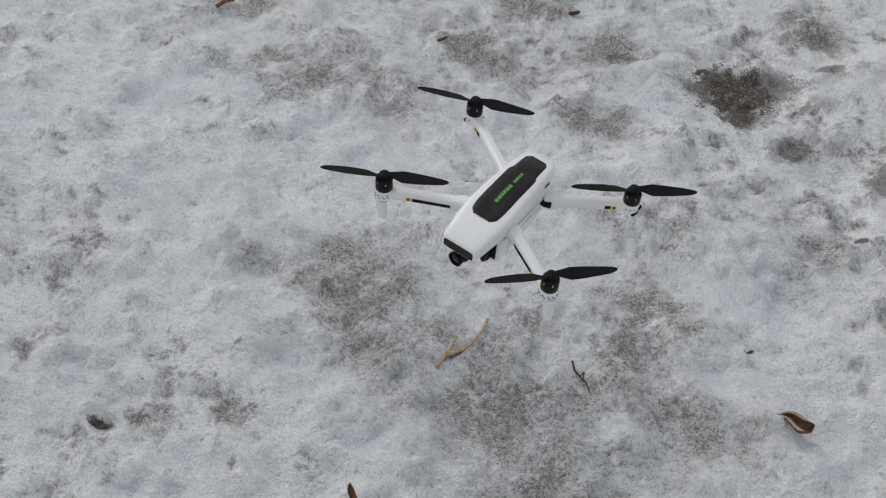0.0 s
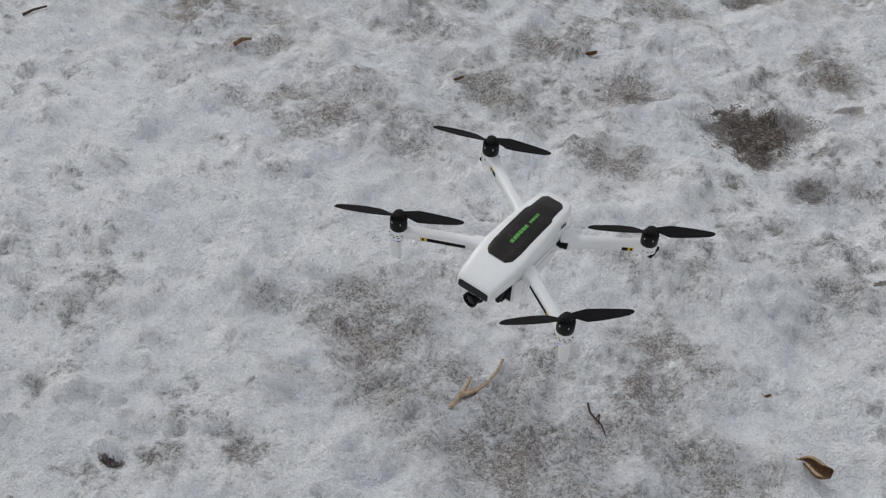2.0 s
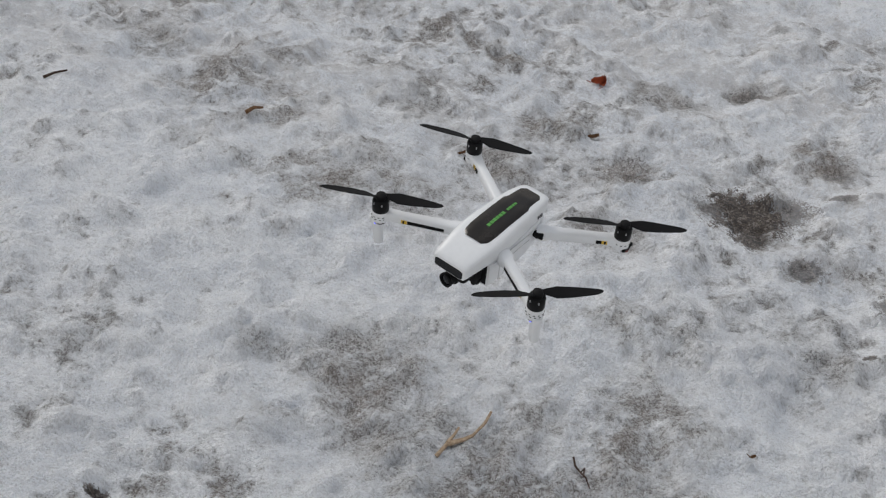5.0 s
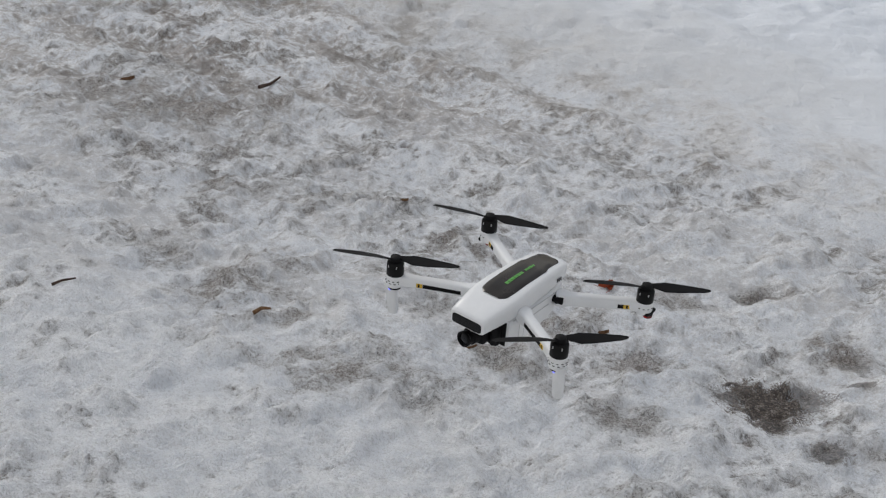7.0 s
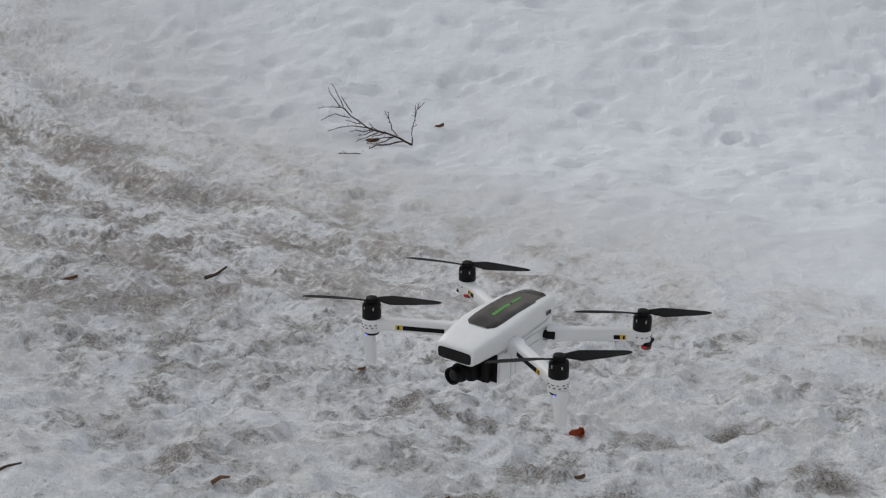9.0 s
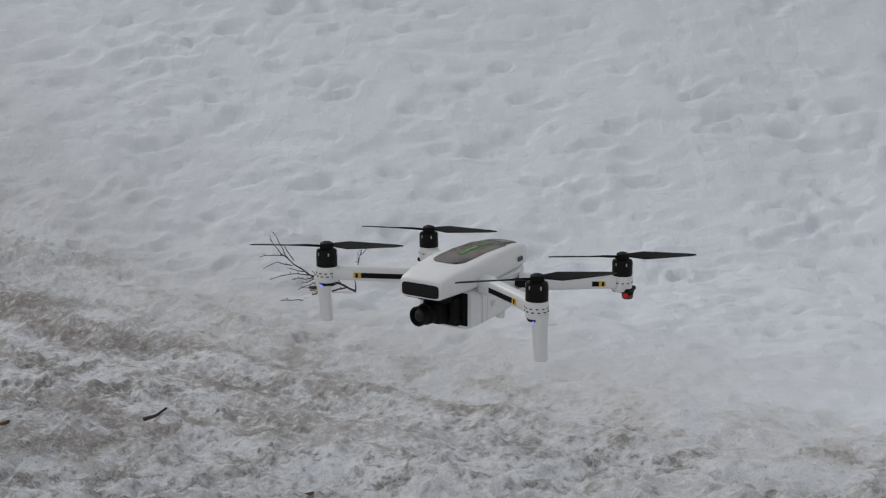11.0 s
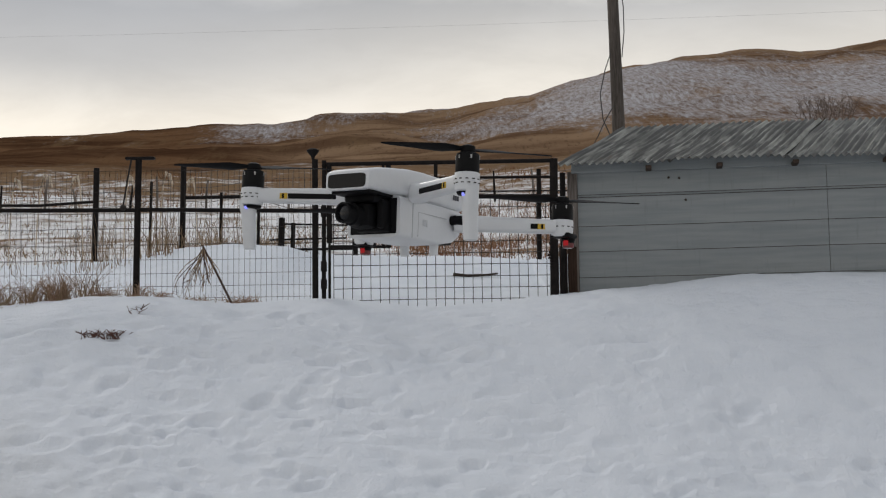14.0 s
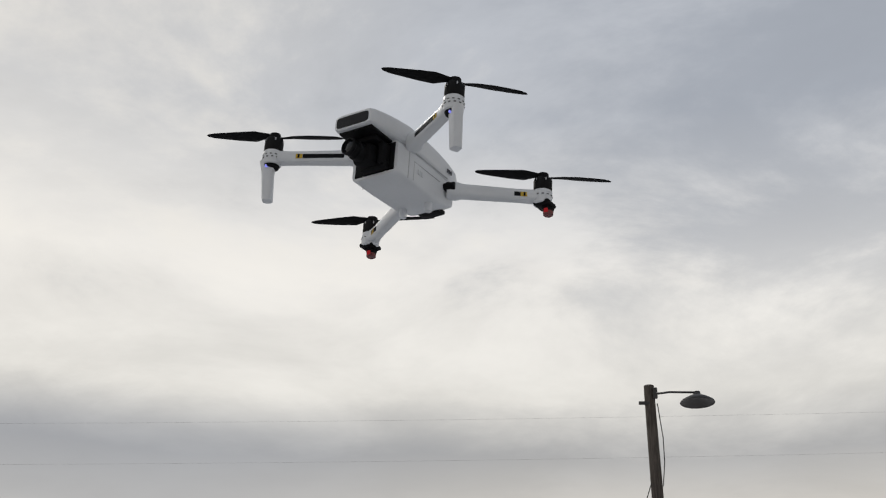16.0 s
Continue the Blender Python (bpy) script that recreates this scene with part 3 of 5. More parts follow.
YARD_X = [-30, -4.7, -3.6, -2.75, -2.15, -1.6, -1.3, -0.5, 0.24, 0.77, 1.2, 3, 30]
YARD_Z = [-0.1, -0.06, 0.0, 0.11, 0.16, 0.13, 0.03, 0.01, -0.01, -0.04, -0.09, -0.1, 0.0]
SKYLINE = [-0.6, -0.353, -0.225, -0.184, -0.13, -0.042, 0.025, 0.07, 0.092, 0.137, 0.187, 0.227, 0.285, 0.347, 0.6]
SKYLINE_Z = [1.8, 1.8, 1.7, 2.5, 2.3, 4.0, 5.0, 5.9, 7.0, 8.7, 9.8, 9.7, 9.0, 9.6, 10.8]

rng = random.Random(4)
PRINTS = []
for k in range(860):
    px, py = rng.uniform(-4.6, 4.6), rng.uniform(4.6, 9.15)
    if px > 0.6 and py > 7.4 and rng.random() < 0.6:
        continue
    big = rng.random() < 0.26
    PRINTS.append((px, py, rng.uniform(0.10, 0.19) if big else rng.uniform(0.05, 0.12), rng.uniform(0.040, 0.065) if big else rng.uniform(0.026, 0.046),
                   rng.uniform(-0.3, 0.4), rng.uniform(0.014, 0.028) if big else rng.uniform(0.008, 0.016)))
for k in range(7):                               # one line of deeper footprints up the bank
    PRINTS.append((-2.6 + 0.34 * k, 7.55 + 0.13 * k + rng.uniform(-0.08, 0.08), 0.17, 0.075, 0.25, 0.026))
PRINTS += [(1.11, 5.6, 0.07, 0.05, 0.0, 0.06), (-0.45, 6.1, 0.10, 0.06, 0.3, 0.03)]
DENTS = [(0.585, 1.54, 0.19, 0.15, 0.05), (-0.56, 0.78, 0.09, 0.05, 0.03), (0.72, 1.29, 0.09, 0.06, 0.03), (-0.81, 0.338, 0.032, 0.022, 0.028),
         (0.86, 1.2, 0.12, 0.10, 0.03), (-0.05, 0.62, 0.45, 0.22, 0.025), (0.62, 2.18, 0.10, 0.06, 0.03), (0.27, 1.65, 0.12, 0.07, 0.02)]


def footprint(x, y, mark):
    px, py, a, b, turn, deep = mark
    ca, sa = math.cos(turn), math.sin(turn)
    u, v = ((x - px) * ca + (y - py) * sa) / a, (-(x - px) * sa + (y - py) * ca) / b
    r = np.sqrt(u * u + v * v)
    return deep * 0.22 * np.exp(-((r - 1.25) / 0.25) ** 2) - deep * 1.05 * (1 - ease(r, 0.50, 1.0))


def land(x, y, marks=True):
    """Height of the snow and the fields at x, y (arrays)."""
    x, y = np.asarray(x, float), np.asarray(y, float)
    z = np.where(y < 20, np.interp(y, fine_y, fine_z), np.interp(y, LAY_Y, LAY_Z))
    z = z + np.interp(x, RIDGE_X, RIDGE_Z) * ease(y, 7.4, 9.4) * (1 - ease(y, 9.9, 11.5) * (x < 1.0))
    z = z + np.interp(x, YARD_X, YARD_Z) * ease(y, 10.4, 12.3) * (1 - ease(y, 14, 22))
    z = z + np.interp(x / np.maximum(y + 1.2, 1), SKYLINE, SKYLINE_Z) * ease(y, 55, 140) * (1 - ease(y, 260, 600))
    z = z + fbm(x, y, 0.02, 4) * 4.0 * ease(y, 60, 120) * (1 - 0.6 * ease(y, 125, 150)) + fbm(x, y, 0.12, 4) * 0.9 * ease(y, 18, 60)
    close = 1 - ease(y, 12.5, 16)
    rough = 1 - ease(y + 0.78 * x, 2.8, 4.9)
    z = z + close * fbm(x, y, 1.1, 3) * (0.05 + 0.02 * ease(y, 4.0, 7.0) - 0.04 * ease(y, 8.2, 9.3))
    z = z + close * (0.2 + 0.8 * ease(y, -1.8, -0.3)) * fbm(x + 3, y, 5.2, 4, 0.6) * (0.024 + 0.004 * rough - 0.013 * ease(y, 5.0, 6.5))
    wide = (1 - ease(np.abs(x), 2.8, 4.6)) * ease(y, -1.6, -0.25)
    lumps = wide * fbm(x - 9, y + 4, 13.0, 4, 0.6)
    z = z + close * (lumps * 0.034 + np.abs(lumps) * 0.014 - 0.005) * (0.12 + 0.88 * rough)
    # two shallow wheel ruts along the edge of the clean snow
    lane = (y - 4.05) + x * 0.78 + fbm(x, y, 0.8, 2) * 0.25
    for mid, deep in ((-0.15, 0.020), (-0.62, 0.026), (-1.5, 0.018)):
        z = z - deep * np.exp(-((lane - mid) / 0.10) ** 2) * close + deep * 0.45 * np.exp(-((lane - mid - 0.22) / 0.08) ** 2) * close
    # thaw has pitted the bank with shallow slanting dimples
    pits = fbm(x * 0.42 + 0.15 * y, y * 1.25 - 0.10 * x, 8.5, 3, 0.45)
    z = z - 0.020 * close * ease(pits, 0.04, 0.32) * ease(y, 3.6, 5.2) * (1 - 0.55 * ease(y, 8.3, 9.2)) * (1 - 0.5 * ease(x, 0.6, 2.0) * ease(y, 7.2, 8.4))
    if marks:
        for mark in PRINTS:
            if abs(float(np.min(np.abs(x - mark[0])))) < 0.5 and float(np.min(np.abs(y - mark[1]))) < 0.5:
                z = z + footprint(x, y, mark)
    for px, py, a, b, deep in DENTS:
        z = z - deep * np.exp(-(((x - px) / a) ** 2 + ((y - py) / b) ** 2))
    return z


def at_land(x, y, up=0.0):
    return (x, y, float(land(np.array([x]), np.array([y]))[0]) + up)


# ---- from the plan to the world: the yard and the hills are laid out at two thirds of their size ----
EYE_Y, YARD_SIZE = -1.22, 1.5
YARD = Matrix.Translation((-0.05, EYE_Y - YARD_SIZE * EYE_Y, 0.10)) @ Matrix.Diagonal((YARD_SIZE,) * 3 + (1,))
FORE_Y = [-400, -40, -6, 0.0, 0.6, 1.5, 2.2, 3.0, 3.86, 5.0, 5.6, 6.6, 7.5, 8.3, 9.0, 22]
FORE_Z = [-4, -0.5, 0, -0.06, -0.15, -0.30, -0.50, -0.71, -0.88, -0.99, -1.03, -0.54, 0.22, 0.99, 1.72, 1.72]
fore_z = np.convolve(np.pad(np.interp(fine_y, FORE_Y, FORE_Z), 90, mode="edge"), kernel / kernel.sum(), mode="valid")


def size_at(y):
    return np.interp(y, [0.6, 5.4, 8.5], [1.0, 1.28, YARD_SIZE])


def set_out(x, y, z):
    """World places of plan points x, y whose plan height is z."""
    s = size_at(y)
    base = np.where(y < 20, np.interp(y, fine_y, fine_z), np.interp(y, LAY_Y, LAY_Z))
    fore = np.where(y < -9, np.interp(y, FORE_Y, FORE_Z), np.interp(y, fine_y, fore_z))
    far = ease(y, 8.0, 8.7)
    floor_z = fore * (1 - far) + (YARD_SIZE * base + 0.10) * far
    return s * x + np.interp(y, [5.0, 8.5], [0.0, -0.05]), EYE_Y + s * (y - EYE_Y), floor_z + s * (z - base)


def at_snow(x, y, up=0.0):
    """The world place on the foreground snow at plan x, y, and the size of things there."""
    a, b = np.array([x], float), np.array([y], float)
    p = set_out(a, b, land(a, b))
    return (float(p[0][0]), float(p[1][0]), float(p[2][0]) + up), float(size_at(y))


def in_yard(ob):
    """Sets a thing that was built in the plan's yard into the world."""
    ob.matrix_world = YARD @ ob.matrix_world
    return ob


def spread(fine_from, fine_to, step, far_lo, far_hi, growth):
    mid = list(np.arange(fine_from, fine_to + step / 2, step))
    lo, hi, s = [], [], step
    p = mid[-1]
    while p < far_hi:
        s *= growth
        p += s
        hi.append(p)
    p, s = mid[0], step
    while p > far_lo:
        s *= growth
        p -= s
        lo.append(p)
    return np.array(lo[::-1] + mid + hi)


def build_ground():
    xs = spread(-2.4, 2.4, 0.0155, -700, 700, 1.055)
    ys = list(spread(-0.1, 2.9, 0.0145, -300, 2.9, 1.09))
    p, s = ys[-1], 0.0145
    while p < 2000:
        s = min(s * 1.012, 0.025) if p < 9.9 else s * (1.012 if p < 16 else 1.03)
        p += s
        ys.append(p)
    ys = np.array(ys)
    gx, gy = np.meshgrid(xs, ys)
    gz = land(gx, gy, False)
    for mark in PRINTS:
        i0, i1 = np.searchsorted(xs, (mark[0] - 0.5, mark[0] + 0.5))
        j0, j1 = np.searchsorted(ys, (mark[1] - 0.5, mark[1] + 0.5))
        gz[j0:j1, i0:i1] += footprint(gx[j0:j1, i0:i1], gy[j0:j1, i0:i1], mark)
    nx, ny = len(xs), len(ys)
    me = bpy.data.meshes.new("ground")
    co = np.stack(set_out(gx, gy, gz), -1).reshape(-1, 3)
    i = np.arange(nx * ny).reshape(ny, nx)
    quads = np.stack([i[:-1, :-1], i[:-1, 1:], i[1:, 1:], i[1:, :-1]], -1).reshape(-1, 4)
    me.vertices.add(len(co))
    me.vertices.foreach_set("co", co.ravel())
    me.loops.add(len(quads) * 4)
    me.loops.foreach_set("vertex_index", quads.ravel())
    me.polygons.add(len(quads))
    me.polygons.foreach_set("loop_start", np.arange(len(quads)) * 4)
    me.polygons.foreach_set("use_smooth", np.ones(len(quads), bool))
    me.update(calc_edges=True)
    plan = me.attributes.new("plan", "FLOAT_VECTOR", "POINT")
    plan.data.foreach_set("vector", np.stack([gx, gy, gz], -1).astype(np.float32).ravel())
    me.materials.append(ground_mat)
    tagged(new("ground", me), "old trodden dirty snow rising to a clean snowbank and brown hills", "ground", kind="structure")


build_ground()


# ---- the quadcopter ----
K = 0.30 / 0.36                                   # all measures below are for a 0.36 m wheelbase
XC = -0.0065                                      # the shell sits this far off the motors' middle


def kv(*p):
    return Vector(p) * K


SHELL = [(0.1252, 0.0262, -0.0030, -0.0215), (0.1240, 0.0282, -0.0012, -0.0225), (0.118, 0.0298, 0.0012, -0.0225), (0.100, 0.0322, 0.0046, -0.0225),
         (0.078, 0.0350, 0.0074, -0.0225), (0.052, 0.0368, 0.0100, -0.0225), (0.02, 0.0350, 0.0115, -0.0225), (-0.02, 0.0325, 0.0112, -0.0225),
         (-0.05, 0.0295, 0.0092, -0.0225), (-0.072, 0.0262, 0.0058, -0.0215), (-0.083, 0.0215, 0.0015, -0.0195), (-0.087, 0.0165, -0.0035, -0.0165)]
BELLY = [(0.0725, 0.0345, -0.0218, -0.0674), (0.0715, 0.0350, -0.0215, -0.0680), (0.03, 0.0350, -0.0215, -0.0680), (-0.02, 0.0335, -0.0215, -0.0665),
         (-0.05, 0.0305, -0.0215, -0.0610), (-0.068, 0.0265, -0.0205, -0.0520), (-0.076, 0.0200, -0.0200, -0.0440), (-0.079, 0.0140, -0.0200, -0.0380)]


def shell_ring(sec, power, count=40):
    y, hw, top, low = sec
    mid, hh = (top + low) / 2, (top - low) / 2
    out = []
    for k in range(count):
        t = 2 * math.pi * k / count
        c, s = math.cos(t), math.sin(t)
        out.append(kv(XC + hw * math.copysign(abs(c) ** (2 / power), c), y, mid + hh * math.copysign(abs(s) ** (2 / power), s)))
    return out


def shell_top(x, y, power=6.0):
    """Height of the upper shell's skin at x, y."""
    ys = [s[0] for s in SHELL][::-1]
    hw = np.interp(y, ys, [s[1] for s in SHELL][::-1])
    top = np.interp(y, ys, [s[2] for s in SHELL][::-1])
    low = np.interp(y, ys, [s[3] for s in SHELL][::-1])
    u = min(abs(x - XC) / hw, 0.999)
    return (top + low) / 2 + (top - low) / 2 * (1 - u ** power) ** (1 / power)


def skin_patch(bm, edge_l, edge_r, ys, lift):
    """A thin sheet on the upper shell between two edges (functions of y)."""
    rows = []
    for y in ys:
        a, b = edge_l(y), edge_r(y)
        rows.append([kv(a + (b - a) * k / 8, y, shell_top(a + (b - a) * k / 8, y) + (lift if 0 < k < 8 else lift * 0.2)) for k in range(9)])
    return rings(bm, rows, cap=False, closed=False)


def build_drone():
    root = thing("quadcopter", (0, 0, 1.05), "white folding quadcopter hovering with black motors and camera", "drone", turn=0)
    root.matrix_world = Matrix.Translation((0, 0, 1.05)) @ pose(0, 0, 0, 1.4, 0, 148.7) @ pose(0, 0, 0, 0, -2.05, 0)
    bm = bm_new()
    rings(bm, [shell_ring(s, 6.0, 56) for s in SHELL])
    upper = part("upper_shell", bm, white_plastic, root)
    bm = bm_new()
    rings(bm, [shell_ring(s, 9.0, 48) for s in BELLY])
    belly = part("lower_shell", bm, white_plastic, root)
    # smoked panel on the back, with a stepped rear corner, and green bars of print
    bm = bm_new()
    half = lambda y: float(np.interp(y, [-0.070, -0.064, -0.034, -0.028, 0.05, 0.066, 0.0735], [0.013, 0.0180, 0.0195, 0.0228, 0.0232, 0.0215, 0.014]))
    skin_patch(bm, lambda y: XC - half(y), lambda y: XC + half(y) * 0.98, np.linspace(-0.070, 0.0735, 46), 0.0011)
    panel = part("battery_panel", bm, panel_brown, upper, "smoked brown glossy panel")
    widths = [0.0072, 0.0066, 0.0068, 0.0066, 0.0070, 0.0066]
    y = 0.040
    for i, w in enumerate(widths + [0.0052, 0.0018, 0.0055, 0.0055, 0.0052]):
        small = i >= len(widths)
        if i == len(widths):
            y -= 0.005
        bm = bm_new()
        xa, xb = (-0.0030 + XC, 0.0024 + XC) if not small else (-0.0022 + XC, 0.0019 + XC)
        pts = [(xa, y), (xb, y), (xb, y - w * 0.82), (xa, y - w * 0.82)]
        rings(bm, [[kv(px, py, shell_top(px, py) + 0.0012) for px, py in pts], [kv(px, py, shell_top(px, py) + 0.0016) for px, py in pts]])
        part("print_bar", bm, green_print, panel, smooth=False)
        y -= w
    # dark window across the nose
    bm = bm_new()
    ring = []
    for k in range(28):
        t = 2 * math.pi * k / 28
        c, s = math.cos(t), math.sin(t)
        ring.append((XC + 0.0250 * math.copysign(abs(c) ** 0.25, c), -0.0128 + 0.0076 * math.copysign(abs(s) ** 0.35, s)))
    rings(bm, [[kv(px, 0.1225, pz) for px, pz in ring], [kv(px * 0.98, 0.1258, pz) for px, pz in ring]])
    part("nose_window", bm, black_gloss, upper, "glossy black sensor window")
    bm = bm_new()
    box(bm, kv(XC, 0.0955, -0.0232), kv(0.0500, 0.046, 0.004), 0.0012 * K)
    part("nose_underside", bm, black_plastic, upper, "matt black roof of the camera bay")
    # camera bay and gimbal camera
    bm = bm_new()
    box(bm, kv(XC, 0.0715, -0.0445), kv(0.0610, 0.003, 0.0395), 0.001 * K)
    bay = part("camera_bay", bm, black_plastic, belly)
    bm = bm_new()
    box(bm, kv(XC, 0.088, -0.0275), kv(0.040, 0.028, 0.010), 0.003 * K)
    box(bm, kv(XC - 0.019, 0.081, -0.044), kv(0.008, 0.018, 0.032), 0.003 * K)
    box(bm, kv(XC - 0.004, 0.078, -0.058), kv(0.040, 0.012, 0.010), 0.003 * K)
    gimbal = part("gimbal_bracket", bm, black_plastic, root)
    bm = bm_new()
    box(bm, kv(XC + 0.002, 0.088, -0.046), kv(0.030, 0.026, 0.028), 0.007 * K)
    camera_body = part("gimbal_camera", bm, black_plastic, root, "matt black camera on a gimbal")
    bm = bm_new()
    lathe(bm, [(0.0125 * K, 0), (0.0125 * K, 0.010 * K), (0.0105 * K, 0.011 * K), (0.0105 * K, 0.018 * K), (0.0115 * K, 0.019 * K), (0.0115 * K, 0.023 * K), (0.0095 * K, 0.0236 * K), (0.0090 * K, 0.0205 * K)], 26)
    bmesh.ops.transform(bm, matrix=Matrix.Translation(kv(XC + 0.004, 0.098, -0.046)) @ pose(0, 0, 0, -90, 0, -8), verts=bm.verts)
    barrel = part("lens_barrel", bm, black_plastic, camera_body)
    bm = bm_new()
    lathe(bm, [(0.009 * K, 0), (0.006 * K, 0.0012 * K), (0.002 * K, 0.0019 * K)], 22)
    bmesh.ops.transform(bm, matrix=Matrix.Translation(kv(XC + 0.0068, 0.1182, -0.046)) @ pose(0, 0, 0, -90, 0, -8), verts=bm.verts)
    part("lens", bm, lens_glass, camera_body)
    # seams, hatch, vents and studs of the belly
    for side in (-1, 1):
        for c, s in (((XC + side * 0.0350, 0.012, -0.0235), (0.0012, 0.105, 0.0008)), ((XC + side * 0.0352, 0.048, -0.045), (0.0008, 0.0008, 0.042)),
                     ((XC + side * 0.0348, 0.006, -0.0365), (0.0008, 0.060, 0.0007)), ((XC + side * 0.0348, 0.036, -0.050), (0.0008, 0.0007, 0.027))):
            bm = bm_new()
            box(bm, kv(*c), kv(*s))
            part("seam", bm, white_seam, belly, smooth=False)
        for k in range(3):
            bm = bm_new()
            box(bm, kv(XC + side * 0.0355, 0.026 - 0.004 * k, -0.047), kv(0.0012, 0.0022, 0.0075), 0.0004 * K)
            part("vent_rib", bm, white_plastic, belly)
        for k in range(3):
            bm = bm_new()
            box(bm, kv(XC + side * 0.0315, -0.045 - 0.0042 * k, -0.0085), kv(0.0016, 0.0018, 0.0055))
            part("print_mark", bm, print_grey, upper, smooth=False)
        bm = bm_new()
        lathe(bm, [(0.0042 * K, -0.0125 * K), (0.0050 * K, -0.012 * K), (0.0055 * K, 0.002 * K)], 14, kv(XC + side * 0.020, -0.022, -0.0655))
        part("belly_foot", bm, white_plastic, belly)
        bm = bm_new()
        tube(bm, [kv(XC + side * 0.028, -0.040, -0.036), kv(XC + side * 0.0455, -0.0425, -0.036), kv(XC + side * 0.0465, -0.0427, -0.036)], [0.0056 * K, 0.0056 * K, 0.0046 * K], 16)
        box(bm, kv(XC + side * 0.0375, -0.043, -0.036), kv(0.006, 0.013, 0.0115), 0.002 * K)
        part("hinge_cover", bm, black_plastic, root, "black rubber arm hinge cover")
    bm = bm_new()
    box(bm, kv(XC, -0.058, -0.0585), kv(0.034, 0.018, 0.006), 0.002 * K)
    part("rear_sensor", bm, black_plastic, belly)

    # arms with motors, legs, lights and propellers
    for sx in (1, -1):
        for front in (True, False):
            mx, my, mz = (0.1417, 0.1021, 0.0) if front else (0.1409, -0.1209, -0.0215)
            mx *= sx
            az = mz - (0.0175 if front else 0.0165)
            root_x, root_y = (0.036 * sx + XC, 0.046) if front else (0.031 * sx + XC, -0.046)
            a, b = Vector((root_x, root_y, az)), Vector((mx, my, az))
            d = (b - a).normalized()
            n = Vector((-d.y, d.x, 0))
            loops = []
            for f, wide, high, lift in ((0.0, 0.0105, 0.0105, 0), (0.10, 0.0115, 0.0110, 0), (0.16, 0.0085, 0.0095, 0), (0.72, 0.0078, 0.0085, 0.0), (0.82, 0.0082, 0.0085, 0.0), (0.93, 0.0108, 0.0078, 0)):
                c = a.lerp(b, f)
                loops.append([kv(*(c + n * (wide * math.copysign(abs(math.cos(t)) ** 0.55, math.cos(t))) + Vector((0, 0, lift + high * math.copysign(abs(math.sin(t)) ** 0.55, math.sin(t))))))
                              for t in (2 * math.pi * k / 20 for k in range(20))])
            bm = bm_new()
            rings(bm, loops)
            arm = part("front_arm" if front else "rear_arm", bm, white_plastic, root)
            # motor mount
            bm = bm_new()
            lathe(bm, [(0.0105 * K, -0.0115 * K), (0.0124 * K, -0.0100 * K), (0.0132 * K, 0.0), (0.0130 * K, 0.0075 * K), (0.0122 * K, 0.0085 * K)], 28, kv(mx, my, az))
            mount = part("motor_mount", bm, white_plastic, arm)
            for k in range(12):
                t = 2 * math.pi * k / 12
                for dz in ((0.001, -0.003) if front else (0.0,)):
                    bm = bm_new()
                    box(bm, kv(0.0129, 0, 0), kv(0.0012, 0.0030, 0.0011), 0, Matrix.Translation(kv(mx, my, az + dz)) @ pose(0, 0, 0, 0, 0, math.degrees(t) + (9 if dz < 0 else 0)))
                    part("vent_slot", bm, black_plastic, mount, smooth=False)
            # dark strip along both flanks of the arm, with a yellow tag at its outer end
            for s in (-1, 1):
                for name, f0, f1, off, h, mat in (("arm_strip", 0.22, 0.66, 0.0006, 0.0030, black_plastic), ("yellow_tag", 0.665, 0.735, 0.0005, 0.0032, yellow_sticker), ("tag_mark", 0.695, 0.715, 0.0009, 0.0026, black_plastic)):
                    if not front and name == "arm_strip":
                        f0, f1 = 0.70, 0.765
                    if not front and name == "yellow_tag":
                        f0, f1 = 0.765, 0.84
                    if not front and name == "tag_mark":
                        f0, f1 = 0.795, 0.815
                    p0, p1 = a.lerp(b, f0), a.lerp(b, f1)
                    w = 0.0079 + off
                    q = [p0 + n * s * w + Vector((0, 0, -h - 0.001)), p1 + n * s * w + Vector((0, 0, -h - 0.001)), p1 + n * s * w + Vector((0, 0, h - 0.001)), p0 + n * s * w + Vector((0, 0, h - 0.001))]
                    bm = bm_new()
                    rings(bm, [[kv(*v) for v in q], [kv(*(v - n * s * 0.003)) for v in q]])
                    part(name, bm, mat, arm, smooth=False)
            # motor bell
            bm = bm_new()
            lathe(bm, [(0.0118 * K, -0.0105 * K), (0.0125 * K, -0.0095 * K), (0.0125 * K, 0.0075 * K), (0.0115 * K, 0.0105 * K), (0.0075 * K, 0.0118 * K)], 30, kv(mx, my, mz))
            motor = part("motor", bm, motor_black, root, "black brushless motor")
            for k in range(6):
                t = 2 * math.pi * k / 6 + 0.3
                bm = bm_new()
                box(bm, kv(0.0124, 0, 0.0065), kv(0.0008, 0.0016, 0.0038), 0, Matrix.Translation(kv(mx, my, mz)) @ pose(0, 0, 0, 0, 0, math.degrees(t)))
                part("bell_slot", bm, steel, motor, smooth=False)
            # propeller: hub and two twisted blades
            spin = {(1, True): 28, (-1, True): 44, (1, False): 20, (-1, False): 34}[(sx, front)]
            turn = Matrix.Translation(kv(mx, my, mz + 0.0150)) @ pose(0, 0, 0, 0, 0, spin)
            bm = bm_new()
            lathe(bm, [(0.0075 * K, -0.0045 * K), (0.0082 * K, -0.003 * K), (0.0075 * K, 0.0035 * K), (0.0035 * K, 0.0052 * K)], 20)
            bmesh.ops.transform(bm, matrix=turn, verts=bm.verts)
